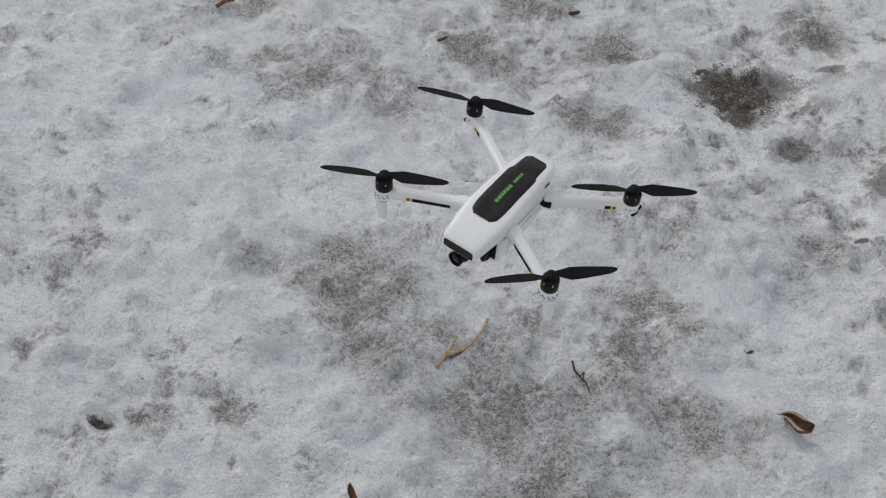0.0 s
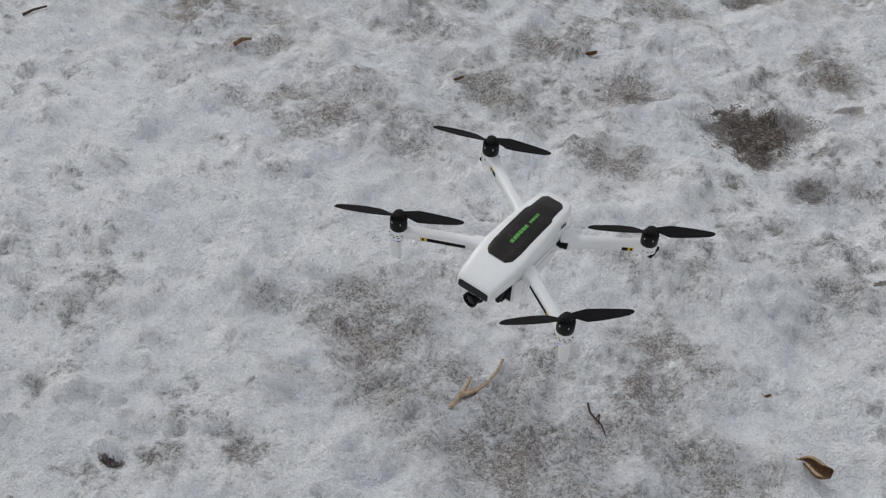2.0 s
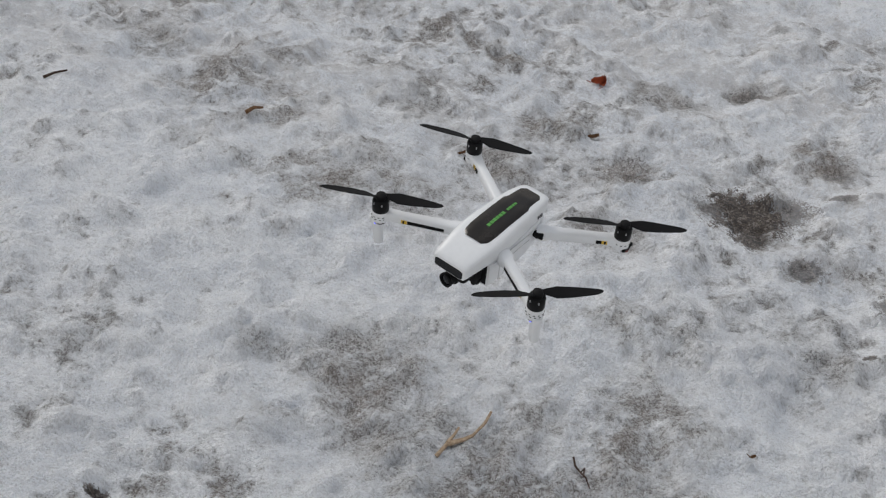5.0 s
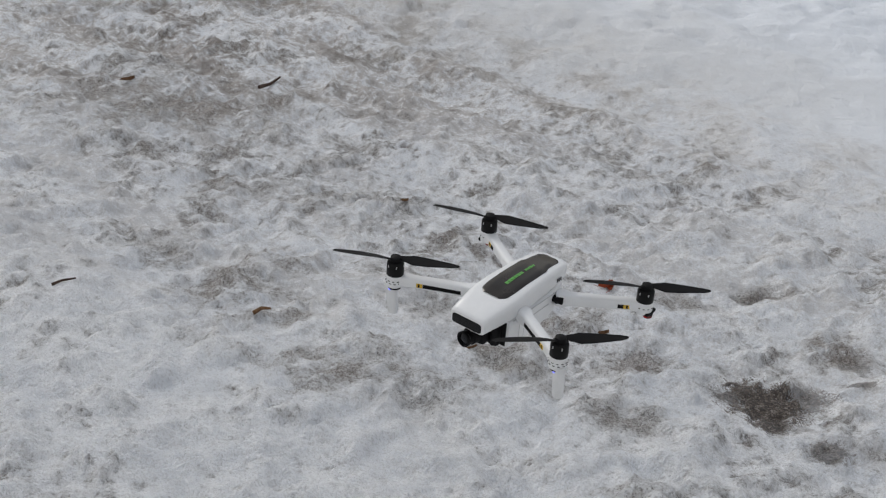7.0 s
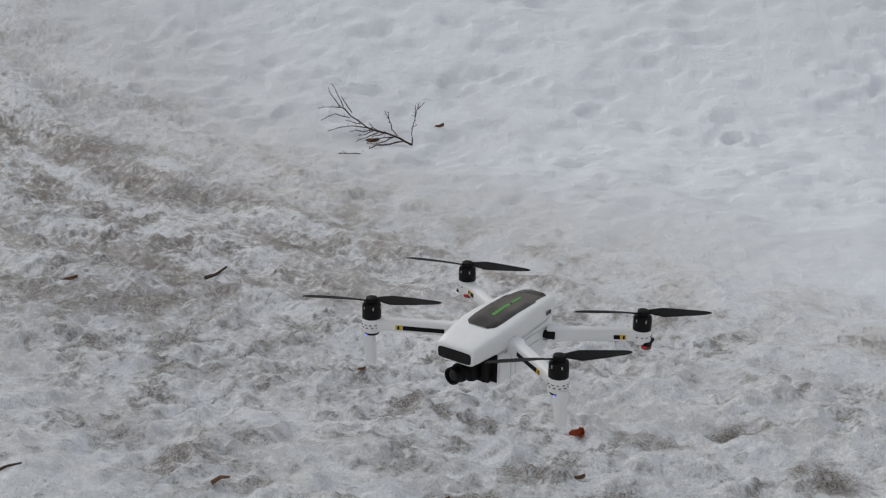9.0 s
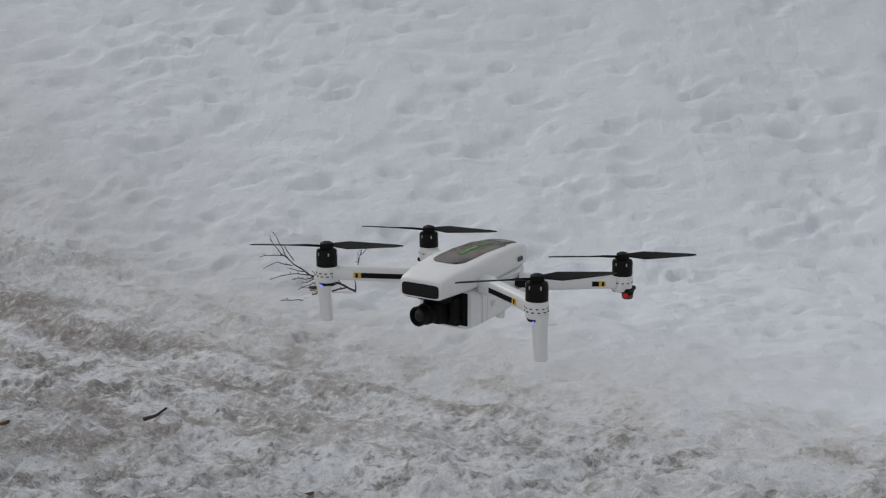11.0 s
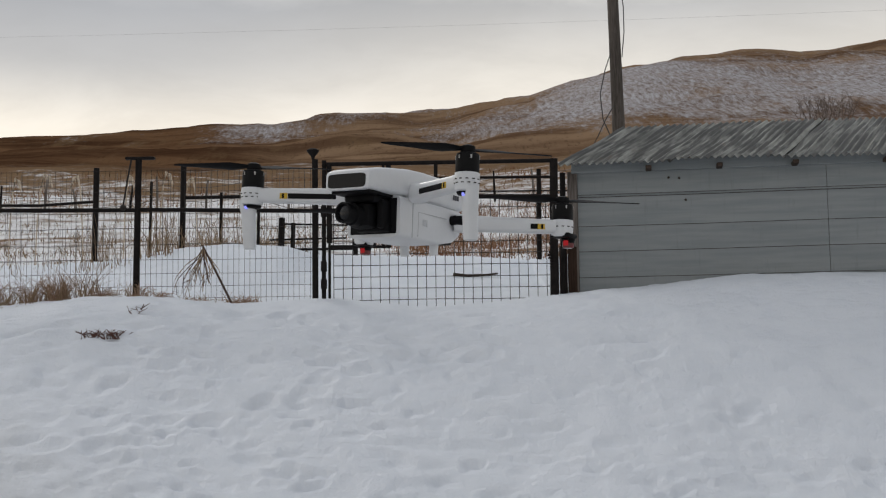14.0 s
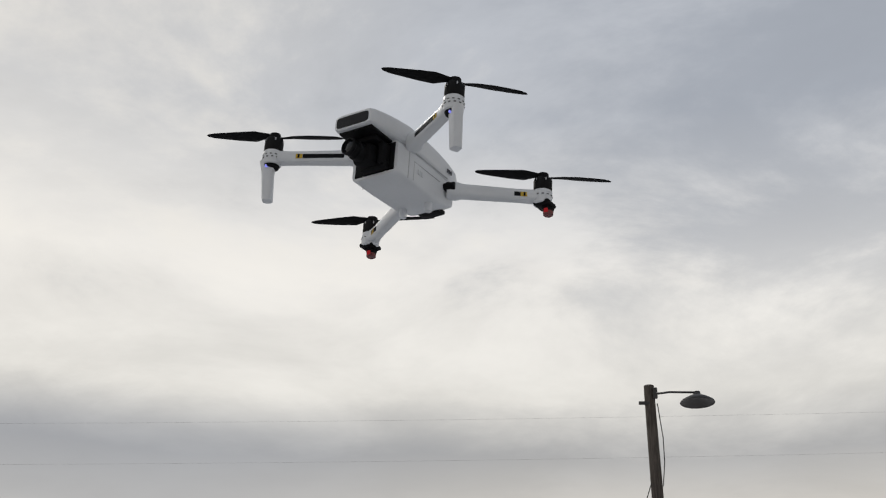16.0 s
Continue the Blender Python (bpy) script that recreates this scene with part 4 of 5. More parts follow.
            prop = part("propeller_hub", bm, black_plastic, root)
            for s in (0, 180):
                bm = bm_new()
                loops = []
                for r, chord, tw, th in ((0.004, 0.006, 24, 0.0026), (0.012, 0.010, 24, 0.0022), (0.026, 0.0185, 19, 0.0018), (0.045, 0.0178, 13, 0.0014), (0.066, 0.0142, 9, 0.0011), (0.082, 0.0105, 7, 0.0009), (0.089, 0.0062, 6, 0.0007), (0.0915, 0.002, 6, 0.0005)):
                    mt = Matrix.Rotation(radians(tw), 3, "X")
                    prof = []
                    for k in range(10):
                        t = 2 * math.pi * k / 10
                        prof.append(kv(*(Vector((r, -0.15 * chord + 0.004, 0)) + mt @ Vector((0, chord / 2 * math.cos(t), th / 2 * math.sin(t) + 0.0007 * math.cos(t) ** 2)))))
                    loops.append(prof)
                rings(bm, loops)
                bmesh.ops.transform(bm, matrix=turn @ pose(0, 0, 0, 0, 0, s), verts=bm.verts)
                part("propeller_blade", bm, prop_grey, prop)
            if front:
                # landing leg, blue light under the mount
                foot = Vector((0.1454 * sx, 0.0978, -0.0787))
                top = Vector((mx * 1.012 + 0.0030 * sx, my + 0.002, az - 0.006))
                loops = []
                for f, hx, hy in ((0.0, 0.0078, 0.0108), (0.12, 0.0076, 0.0096), (0.30, 0.0074, 0.0080), (0.93, 0.0068, 0.0070), (0.985, 0.0064, 0.0066), (1.0, 0.0054, 0.0056)):
                    c = top.lerp(foot, f)
                    loops.append([kv(*(c + d * (hy * math.copysign(abs(math.cos(t)) ** 0.6, math.cos(t))) + n * (hx * math.copysign(abs(math.sin(t)) ** 0.6, math.sin(t))))) for t in (2 * math.pi * k / 18 for k in range(18))])
                bm = bm_new()
                rings(bm, loops)
                leg = part("landing_leg", bm, white_plastic, root)
                bm = bm_new()
                lathe(bm, [(0.004 * K, -0.0045 * K), (0.0095 * K, -0.0030 * K), (0.0110 * K, 0.0)], 20, kv(mx, my, az - 0.0118))
                part("light_housing", bm, black_plastic, leg)
                for s in (-1, 1):
                    p = top + n * s * 0.0074 + Vector((0, 0, -0.0085))
                    bm = bm_new()
                    box(bm, kv(*p), kv(0.0034, 0.0034, 0.0040), 0.001 * K)
                    part("status_light", bm, led_blue, leg, "small blue status light")
            else:
                foot = Vector((0.1447 * sx, -0.1303, -0.0596))
                bm = bm_new()
                box(bm, kv(mx * 1.012, my - 0.003, az - 0.0098), kv(0.023, 0.025, 0.006), 0.0025 * K, None)
                pad = part("rear_foot", bm, black_plastic, root)
                bm = bm_new()
                lathe(bm, [(0.0056 * K, -0.0615 * K), (0.0068 * K, -0.0605 * K), (0.0072 * K, -0.0560 * K)], 18, kv(foot.x, foot.y, 0))
                part("foot_tip", bm, red_lens, pad, "dark red translucent tip")
                bm = bm_new()
                lathe(bm, [(0.0070 * K, -0.0562 * K), (0.0074 * K, -0.0535 * K), (0.0080 * K, -0.0525 * K), (0.0080 * K, -0.0480 * K)], 18, kv(foot.x, foot.y, 0))
                part("light_collar", bm, black_plastic, pad)
                # added visor, only to hide the tail light's glow from above
                bm = bm_new()
                box(bm, kv(foot.x, foot.y + 0.0072, -0.0514), kv(0.0085, 0.0075, 0.0022), 0.0008 * K)
                part("light_hood", bm, black_plastic, pad)
                bm = bm_new()
                box(bm, kv(foot.x, foot.y + 0.0062, -0.0560), kv(0.0062, 0.0034, 0.0064), 0.0012 * K)
                part("tail_light", bm, led_red, pad, "glowing red tail light")


build_drone()


# ---- fence, gate and pens ----
FY = 9.80


def bar(name, a, b, r, mat, parent, sides=10, label=""):
    bm = bm_new()
    tube(bm, [a, b], r, sides)
    return part(name, bm, mat, parent, label)


def wire_net(name, x0, x1, z0, z1, dx, z_rows, y, r, mat, parent, label, sag=0.004, seed=1):
    """Woven wire: upright and level strands, each a part and slightly off true."""
    g = random.Random(seed)
    inv = parent.matrix_world.inverted()
    strands = []
    x = x0
    while x <= x1:
        k = g.uniform(-sag, sag)
        strands.append([(x, y, z0), (x + k, y + g.uniform(-sag, sag), (z0 + z1) / 2), (x + g.uniform(-sag, sag), y, z1)])
        x += dx
    for z in z_rows:
        n = max(2, int((x1 - x0) / 0.3))
        strands.append([(x0 + (x1 - x0) * i / n, y + 0.002, z + g.uniform(-sag, sag)) for i in range(n + 1)])
    for pts in strands:
        bm = bm_new()
        tube(bm, pts, r, 5, False)
        ob = part(name, bm, mat, parent, label)
        ob.matrix_parent_inverse = inv
    return ob


def build_fence():
    f = thing("wire_fence", at_land(-1.03, FY), "black pipe fence with woven wire standing in the snow", "fence")
    inv = f.matrix_world.inverted()

    def loc(ob):
        ob.matrix_parent_inverse = inv
        return ob

    # corner posts: a leaning one with a plank on top, and one beside the gate
    loc(bar("post", (-2.556, FY, 1.10), (-2.543, FY, 2.50), 0.028, pipe_black, f, 12))
    bm = bm_new()
    box(bm, (-2.53, FY, 2.505), (0.25, 0.06, 0.022), 0.004)
    loc(part("top_plate", bm, pipe_black, f, "short rusty plate on the post"))
    loc(bar("post", (-1.027, FY, 1.10), (-1.028, FY, 2.475), 0.026, pipe_black, f, 12))
    for x, top in ((-4.45, 2.46), (-6.4, 2.45)):
        loc(bar("post", (x, FY, 1.1), (x, FY, top), 0.026, pipe_black, f, 12))
    for a, b in (((-8.4, 2.09), (-4.45, 2.075)), ((-4.45, 2.075), (-2.55, 2.056)), ((-2.55, 2.060), (-1.03, 2.03))):
        loc(bar("rail", (a[0], FY, a[1]), (b[0], FY, b[1]), 0.018, pipe_black, f))
    # a loose wire tie hanging from the top plate
    bm = bm_new()
    tube(bm, [(-2.60, FY - 0.03, 2.49), (-2.63, FY - 0.04, 2.30), (-2.665, FY - 0.03, 2.09)], 0.008, 6)
    loc(part("wire_tie", bm, wire_dark, f))
    bm = bm_new()
    bmesh.ops.create_icosphere(bm, subdivisions=2, radius=0.028, matrix=Matrix.Translation((-2.665, FY - 0.03, 2.075)))
    loc(part("clamp", bm, wire_dark, f))
    # small flared cap on the gate-side post
    bm = bm_new()
    lathe(bm, [(0.012, 0), (0.018, 0.03), (0.050, 0.065), (0.055, 0.08), (0.03, 0.095)], 14, (-1.045, FY, 2.475))
    loc(part("post_cap", bm, pipe_black, f, "flared rusty cap"))
    rows = [1.30, 1.40, 1.51, 1.63, 1.76, 1.90, 2.05, 2.22, 2.40]
    loc(wire_net("wire_strand", -2.53, -1.05, 1.22, 2.41, 0.0470, rows, FY + 0.03, 0.0017, wire_dark, f, "thin rusty woven wire", seed=3))
    loc(wire_net("wire_strand", -8.2, -2.58, 1.22, 2.41, 0.0470, rows, FY + 0.03, 0.0015, wire_dark, f, "thin rusty woven wire", seed=5))
    in_yard(f)


def build_gate():
    g = thing("gate", at_land(0.05, FY), "black pipe farm gate filled with square wire mesh", "gate")
    inv = g.matrix_world.inverted()

    def b(name, p, q, r, label="", sides=10):
        o = bar(name, (p[0], FY, p[1]), (q[0], FY, q[1]), r, pipe_black, g, sides, label)
        o.matrix_parent_inverse = inv
        return o

    b("hinge_post", (-0.955, 1.10), (-0.950, 2.465), 0.019)
    b("latch_post", (1.003, 1.10), (1.024, 2.455), 0.036)
    b("stile", (-0.905, 1.75), (-0.908, 2.44), 0.024)
    b("stile", (-0.402, 1.705), (-0.398, 2.43), 0.024)
    b("stile", (-0.445, 1.72), (-0.442, 2.43), 0.014)
    b("stile", (0.006, 2.15), (0.010, 2.445), 0.017)
    b("stile", (0.990, 1.25), (0.992, 2.14), 0.011)
    b("stile", (-0.905, 1.25), (-0.905, 1.75), 0.012)
    b("top_rail", (-0.93, 2.432), (1.02, 2.440), 0.018)
    b("rail", (-0.90, 2.306), (1.01, 2.298), 0.012)
    b("rail", (-0.94, 2.156), (1.015, 2.128), 0.020)
    b("rail", (-0.905, 1.722), (-0.40, 1.712), 0.013)
    b("brace", (-0.505, 1.815), (-0.503, 2.26), 0.020, "loose pipe hung on the gate", 8)
    for z in (1.40, 1.55, 2.02):
        bm = bm_new()
        box(bm, (-0.953, FY - 0.01, z), (0.05, 0.05, 0.09), 0.01)
        part("hinge", bm, pipe_black, g).matrix_parent_inverse = inv
    bm = bm_new()
    for k in range(9):
        t = k / 8
        bmesh.ops.create_icosphere(bm, subdivisions=1, radius=0.013, matrix=Matrix.Translation((0.975 + 0.012 * math.sin(9 * t), FY - 0.035, 1.72 - 0.20 * t)))
    part("latch_chain", bm, pipe_black, g, "hanging dark chain").matrix_parent_inverse = inv
    rows = [1.26 + 0.0985 * k for k in range(9)]
    wire_net("mesh_wire", -0.87, 0.98, 1.18, 2.13, 0.0790, rows, FY + 0.012, 0.0031, wire_dark, g, "dark square cattle mesh", 0.003, 8).matrix_parent_inverse = inv
    wire_net("fine_wire", -0.88, -0.43, 1.72, 2.14, 0.049, [1.77, 1.82, 1.87, 1.92, 1.97, 2.02, 2.07], FY + 0.02, 0.0016, wire_grey, g, "finer wire", 0.002, 9).matrix_parent_inverse = inv
    in_yard(g)


def build_pens():
    """Older pipe pens behind the gate, and their wire."""
    for name, y, posts, rails, group in (
            ("pen_fence", 13.0, ((-6.2, 1.6, 2.95, 0.03), (-3.775, 1.75, 2.98, 0.032), (-2.81, 1.90, 3.01, 0.032), (-2.062, 1.95, 2.96, 0.031), (-0.9, 1.8, 2.93, 0.028),
                                 (-3.165, 2.0, 2.82, 0.016), (-2.39, 1.95, 2.69, 0.016), (-1.974, 1.95, 2.66, 0.018), (-1.72, 1.9, 2.40, 0.035), (-1.595, 1.9, 2.34, 0.025)),
             (((-2.80, 2.642), (-1.0, 2.655), 0.020), ((-6.2, 2.60), (-4.4, 2.575), 0.016), ((-4.4, 2.575), (-3.775, 2.612), 0.016), ((-2.06, 2.50), (-0.9, 2.49), 0.008),
              ((-1.72, 2.335), (-0.9, 2.31), 0.010), ((-1.85, 2.16), (-1.0, 2.17), 0.010), ((-1.6, 2.05), (-0.9, 2.05), 0.014)), "pens"),
            ("pen_fence", 12.6, ((1.095, 1.7, 2.84, 0.026), (2.4, 1.7, 2.85, 0.03)), (((-0.9, 2.62), (2.4, 2.60), 0.008),), "pens")):
        g = thing(name, at_land(posts[1][0], y), "rusted dark pipe pen fence behind the gate", "fence", group)
        inv = g.matrix_world.inverted()
        for x, z0, z1, r in posts:
            bar("post", (x, y, z0), (x + 0.012, y, z1), r, pipe_black, g).matrix_parent_inverse = inv
        for a, b, r in rails:
            bar("rail", (a[0], y + 0.03, a[1]), (b[0], y + 0.03, b[1]), r, pipe_black, g, 8).matrix_parent_inverse = inv
        if y == 13.0:
            wire_net("wire_strand", -6.1, -0.9, 1.75, 2.93, 0.15, [1.95, 2.12, 2.3, 2.48, 2.66, 2.84], y + 0.05, 0.0026, wire_grey, g, "sagging old wire", 0.015, 12).matrix_parent_inverse = inv
        in_yard(g)
    # the far pasture fence: crooked wooden stakes with wire
    g = thing("pasture_fence", at_land(-4, 30), "far row of crooked wooden stakes with slack wire", "fence")
    inv = g.matrix_world.inverted()
    gr = random.Random(11)
    tops = []
    for i in range(34):
        x = -16.5 + i * 1.0 + gr.uniform(-0.22, 0.22)
        y = 30 + gr.uniform(-0.6, 0.6) + 0.10 * (x + 4)
        q = at_land(x, y)
        h = gr.uniform(0.45, 0.85)
        lean = gr.uniform(-0.10, 0.10)
        bm = bm_new()
        tube(bm, [(x, y, q[2] - 0.2), (x + lean * 0.5 + gr.uniform(-0.02, 0.02), y, q[2] + h * 0.55), (x + lean, y, q[2] + h)], [0.036, 0.030, 0.022], 6)
        part("stake", bm, post_wood if i % 3 else pipe_black, g).matrix_parent_inverse = inv
        tops.append((x + lean * 0.8, y, q[2] + h * 0.75))
    for dz in (0.0, -0.35):
        bm = bm_new()
        tube(bm, [(p[0], p[1], p[2] + dz) for p in tops], 0.008, 5, False)
        part("strand", bm, wire_grey, g).matrix_parent_inverse = inv
    in_yard(g)


build_fence()
build_gate()
build_pens()


# ---- the shed ----
SHED = Matrix.Translation((1.245, 10.02, 0)) @ pose(0, 0, 0, 0, 0, -9.0)      # front wall runs along local x


def build_shed():
    s = thing("shed", (0, 0, 0), "low grey sided shed with a rusty corrugated metal roof", "shed")
    s.matrix_world = SHED
    length, depth, top = 7.2, 3.2, 2.40

    def put(name, bm, mat, label="", smooth=False):
        o = part(name, bm, mat, s, label, smooth)
        return o

    bm = bm_new()
    box(bm, (length / 2, 0.10, (0.9 + top) / 2), (length, 0.10, top - 0.9))
    box(bm, (0.05, depth / 2 - 0.85, (0.9 + top) / 2), (0.10, depth - 1.8, top - 0.9))
    box(bm, (length - 0.05, depth / 2 - 0.85, (0.9 + top) / 2), (0.10, depth - 1.8, top - 0.9))
    box(bm, (length / 2 + 0.55, depth - 1.75, (0.9 + top + 0.50) / 2), (length - 1.1, 0.10, top + 0.50 - 0.9))
    put("wall", bm, siding_paint)
    # lapped sheets of siding with a seam; each tilts out at its foot
    edges = [2.415, 2.172, 2.150, 1.893, 1.672, 1.446, 1.22, 0.98]
    for hi, lo in zip(edges, edges[1:]):
        for x0, x1 in ((0.0, 2.115), (2.119, 4.3), (4.304, length)):
            bm = bm_new()
            t = 0.012 if hi - lo > 0.05 else 0.018
            ring = [(0, 0.046, lo + 0.004), (0, 0.046 - t, lo + 0.002), (0, 0.044 - t * 0.35, hi - 0.002), (0, 0.046, hi - 0.002)]
            rings(bm, [[(x0, y, z) for _, y, z in ring], [((x0 + x1) / 2, y - 0.002, z - 0.003) for _, y, z in ring], [(x1, y, z) for _, y, z in ring]])
            put("siding_board", bm, siding_paint)
    # a dark brown sheet added behind the boards keeps the gap lines dark
    bm = bm_new()
    box(bm, (length / 2, 0.048, 1.70), (length, 0.004, 1.44))
    put("backing", bm, board_wood)
    # corner post and the brown boards beside it
    bm = bm_new()
    box(bm, (-0.045, 0.06, 1.65), (0.085, 0.10, 1.46), 0.008)
    put("corner_post", bm, post_wood, "weathered grey corner post")
    for k, w in enumerate((0.075, 0.07, 0.08)):
        bm = bm_new()
        box(bm, (-0.215 + 0.078 * k, 0.015, 1.36 + 0.004 * k), (w, 0.03, 0.70 + 0.02 * (k % 2)), 0.005)
        put("plank", bm, plank_wood, "dark brown vertical plank")
    bm = bm_new()
    tube(bm, [(-0.135, -0.03, 1.2), (-0.125, -0.03, 2.365)], 0.026, 10)
    put("iron_post", bm, pipe_black, "black iron post", True)
    # roof sheets: corrugations run up the slope
    slope, reach, shift = radians(21), 1.74, 0.34
    for i in range(8):
        x0 = -0.16 + i * 0.94
        bm = bm_new()
        n, rows = 190, 8
        lo, hi = [], []
        for j in range(rows + 1):
            d = reach * j / rows
            ring_t = []
            for k in range(n + 1):
                u = 0.98 * k / n
                wave = 0.0125 * math.cos(2 * math.pi * u / 0.0620)
                sag = 0.004 * math.sin(3.1 * u + i) + 0.006 * math.sin(5 * d + i * 1.7)
                x = x0 + u + d * shift * math.cos(slope)
                ring_t.append((x, -0.17 + d * math.cos(slope) - 0.02 * math.sin(i * 2.3), top + 0.012 + d * math.sin(slope) + wave + sag + 0.006 * (i % 2)))
            lo.append([(a, b, c - 0.003) for a, b, c in ring_t])
            hi.append(ring_t)
        rings(bm, [a + b[::-1] for a, b in zip(hi, lo)])
        put("roof_sheet", bm, roof_metal, "", True)
    # rafter ends and fascia under the eave
    bm = bm_new()
    box(bm, (length / 2, 0.02, top + 0.012), (length + 0.1, 0.04, 0.10), 0.004)
    put("fascia", bm, siding_paint)
    for x in (0.62, 1.22, 1.85, 2.6, 3.4, 4.2, 5.0):
        bm = bm_new()
        box(bm, (x, -0.075, top - 0.030), (0.05, 0.14, 0.035), 0.006)
        put("rafter_end", bm, board_wood)
    for x, z in ((0.79, 2.30), (0.88, 2.292), (0.93, 2.10)):
        bm = bm_new()
        lathe(bm, [(0.011, 0), (0.009, 0.006), (0.003, 0.009)], 10)
        bmesh.ops.transform(bm, matrix=Matrix.Translation((x, 0.034, z)) @ pose(0, 0, 0, 90, 0, 0), verts=bm.verts)
        put("nail_head", bm, board_wood)
    in_yard(s)


build_shed()


# ---- yard pole with its lamp, and the overhead lines ----
def build_pole():
    base = Vector((2.545, 16.6, 1.9))
    top = Vector((2.500, 16.6, 6.40))
    p = thing("lamp_pole", base, "leaning weathered wooden pole with an enamel yard lamp", "lamp pole")
    inv = p.matrix_world.inverted()

    def put(name, bm, mat, label="", smooth=True):
        o = part(name, bm, mat, p, label, smooth)
        o.matrix_parent_inverse = inv
        return o

    bm = bm_new()
    pts, rad = [], []
    for k in range(11):
        t = k / 10
        pts.append(base.lerp(top, t) + Vector((0.012 * math.sin(4 * t), 0, 0)))
        rad.append(0.100 - 0.026 * t)
    tube(bm, pts, rad, 14)
    put("post", bm, pole_wood)
    bm = bm_new()
    tube(bm, [(2.56, 16.5, 6.245), (2.75, 16.42, 6.245), (3.10, 16.40, 6.235)], 0.016, 8)
    put("arm", bm, lamp_black)
    bm = bm_new()
    box(bm, (2.565, 16.51, 6.26), (0.06, 0.06, 0.16), 0.01)
    put("bracket", bm, lamp_black)
    bm = bm_new()
    lathe(bm, [(0.045, 0.0), (0.050, -0.03), (0.075, -0.055), (0.160, -0.095), (0.235, -0.140), (0.248, -0.165), (0.240, -0.172), (0.15, -0.13), (0.05, -0.09)], 28, (3.14, 16.4, 6.245))
    put("shade", bm, lamp_black, "dark enamel dish shade")
    bm = bm_new()
    tube(bm, [(2.33, 16.55, 6.125), (2.48, 16.55, 6.125)], 0.026, 10)
    put("insulator", bm, lamp_black)
    for name, pts in (("cable", [(2.585, 16.5, 6.10), (2.635, 16.49, 5.6), (2.635, 16.49, 5.25), (2.60, 16.52, 4.9)]),
                      ("cable", [(2.44, 16.5, 4.95), (2.35, 16.44, 4.7), (2.27, 16.42, 4.35), (2.30, 16.42, 4.0), (2.42, 16.45, 3.72), (2.50, 16.5, 3.6)]),
                      ("cable", [(2.46, 16.47, 4.2), (2.33, 16.43, 3.98), (2.22, 16.42, 3.75), (2.10, 16.42, 3.55), (2.05, 16.42, 3.2)])):
        bm = bm_new()
        tube(bm, pts, 0.0075, 6)
        put(name, bm, cable_black)
    p.matrix_world = Matrix.Translation((0, 0, 0.17)) @ p.matrix_world
    in_yard(p)


def build_lines():
    for z0, z1, far in ((9.12, 9.40, 25.0), (8.20, 8.55, 25.0)):
        a, b = Vector((-30, far, z0 - 0.32)), Vector((32, far, z1 + 0.52))
        t = thing("power_line", a, "thin dark overhead power line against the clouds", "power line", "overhead lines")
        bm = bm_new()
        tube(bm, [tuple(a.lerp(b, k / 24) - a - Vector((0, 0, 0.5 * 4 * (k / 24) * (1 - k / 24)))) for k in range(25)], 0.0013, 6)
        part("wire", bm, line_grey, t)
        in_yard(t)


build_pole()
build_lines()


# ---- dry plants ----
def blades(bm, g, x, y, n, spread_r, h0, h1, lean, w, curl=0.5):
    """n dry blades or stalks fanned round x, y, each a bent, tapering strip."""
    for _ in range(n):
        a, r = g.uniform(0, 6.283), spread_r * math.sqrt(g.random())
        bx, by = x + r * math.cos(a), y + 0.6 * r * math.sin(a)
        z = at_land_fast(bx, by) - 0.02
        h = g.uniform(h0, h1)
        la = g.uniform(0, 6.283)
        lx, ly = math.cos(la) * lean * g.random() * h, math.sin(la) * lean * g.random() * h
        ww, kink, droop = w * g.uniform(0.6, 1.3), g.uniform(-0.06, 0.06) * h, 0.09 + g.random() ** 2 * 0.45 * min(lean, 1.0)
        prev = None
        for t in (0.0, 0.4, 0.75, 1.0):
            c = Vector((bx + lx * t ** (1 + curl) + kink * math.sin(5 * t), by + ly * t ** (1 + curl), z + h * (t - droop * t * t)))
            k = ww * (1 - 0.85 * t)
            cur = (bm.verts.new(c - Vector((k, 0.3 * k, 0))), bm.verts.new(c + Vector((k, 0.3 * k, 0))))
            if prev:
                bm.faces.new((prev[0], prev[1], cur[1], cur[0]))
            prev = cur
    return bm


HEIGHTS = {}


def at_land_fast(x, y):
    key = (round(x * 12), round(y * 12))
    if key not in HEIGHTS:
        HEIGHTS[key] = float(land(np.array([key[0] / 12]), np.array([key[1] / 12]), False)[0])
    return HEIGHTS[key]


def grass_patch(name, spots, mat, label, seed, kind="stuff"):
    g = random.Random(seed)
    bm = bm_new()
    for x, y, n, r, h0, h1, lean, w in spots:
        blades(bm, g, x, y, n, r, h0, h1, lean, w)
    ob = in_yard(part(name, bm, mat))
    return tagged(ob, label, "grass", kind=kind)


tufts = [(-3.45, 9.72, 110, 0.30, 0.10, 0.36, 1.5, 0.0036), (-3.05, 9.72, 95, 0.26, 0.10, 0.38, 1.5, 0.0036), (-3.9, 9.75, 70, 0.3, 0.08, 0.26, 1.4, 0.0036),
         (-2.70, 9.72, 55, 0.22, 0.06, 0.18, 1.4, 0.0034), (-2.45, 9.70, 34, 0.15, 0.05, 0.16, 1.3, 0.0034), (-4.6, 9.8, 90, 0.5, 0.1, 0.3, 1.4, 0.0036),
         (-1.70, 9.68, 40, 0.26, 0.04, 0.14, 1.3, 0.0034), (-2.05, 9.66, 26, 0.15, 0.04, 0.12, 1.3, 0.0034), (-3.6, 9.60, 26, 0.5, 0.04, 0.12, 1.5, 0.0034)]
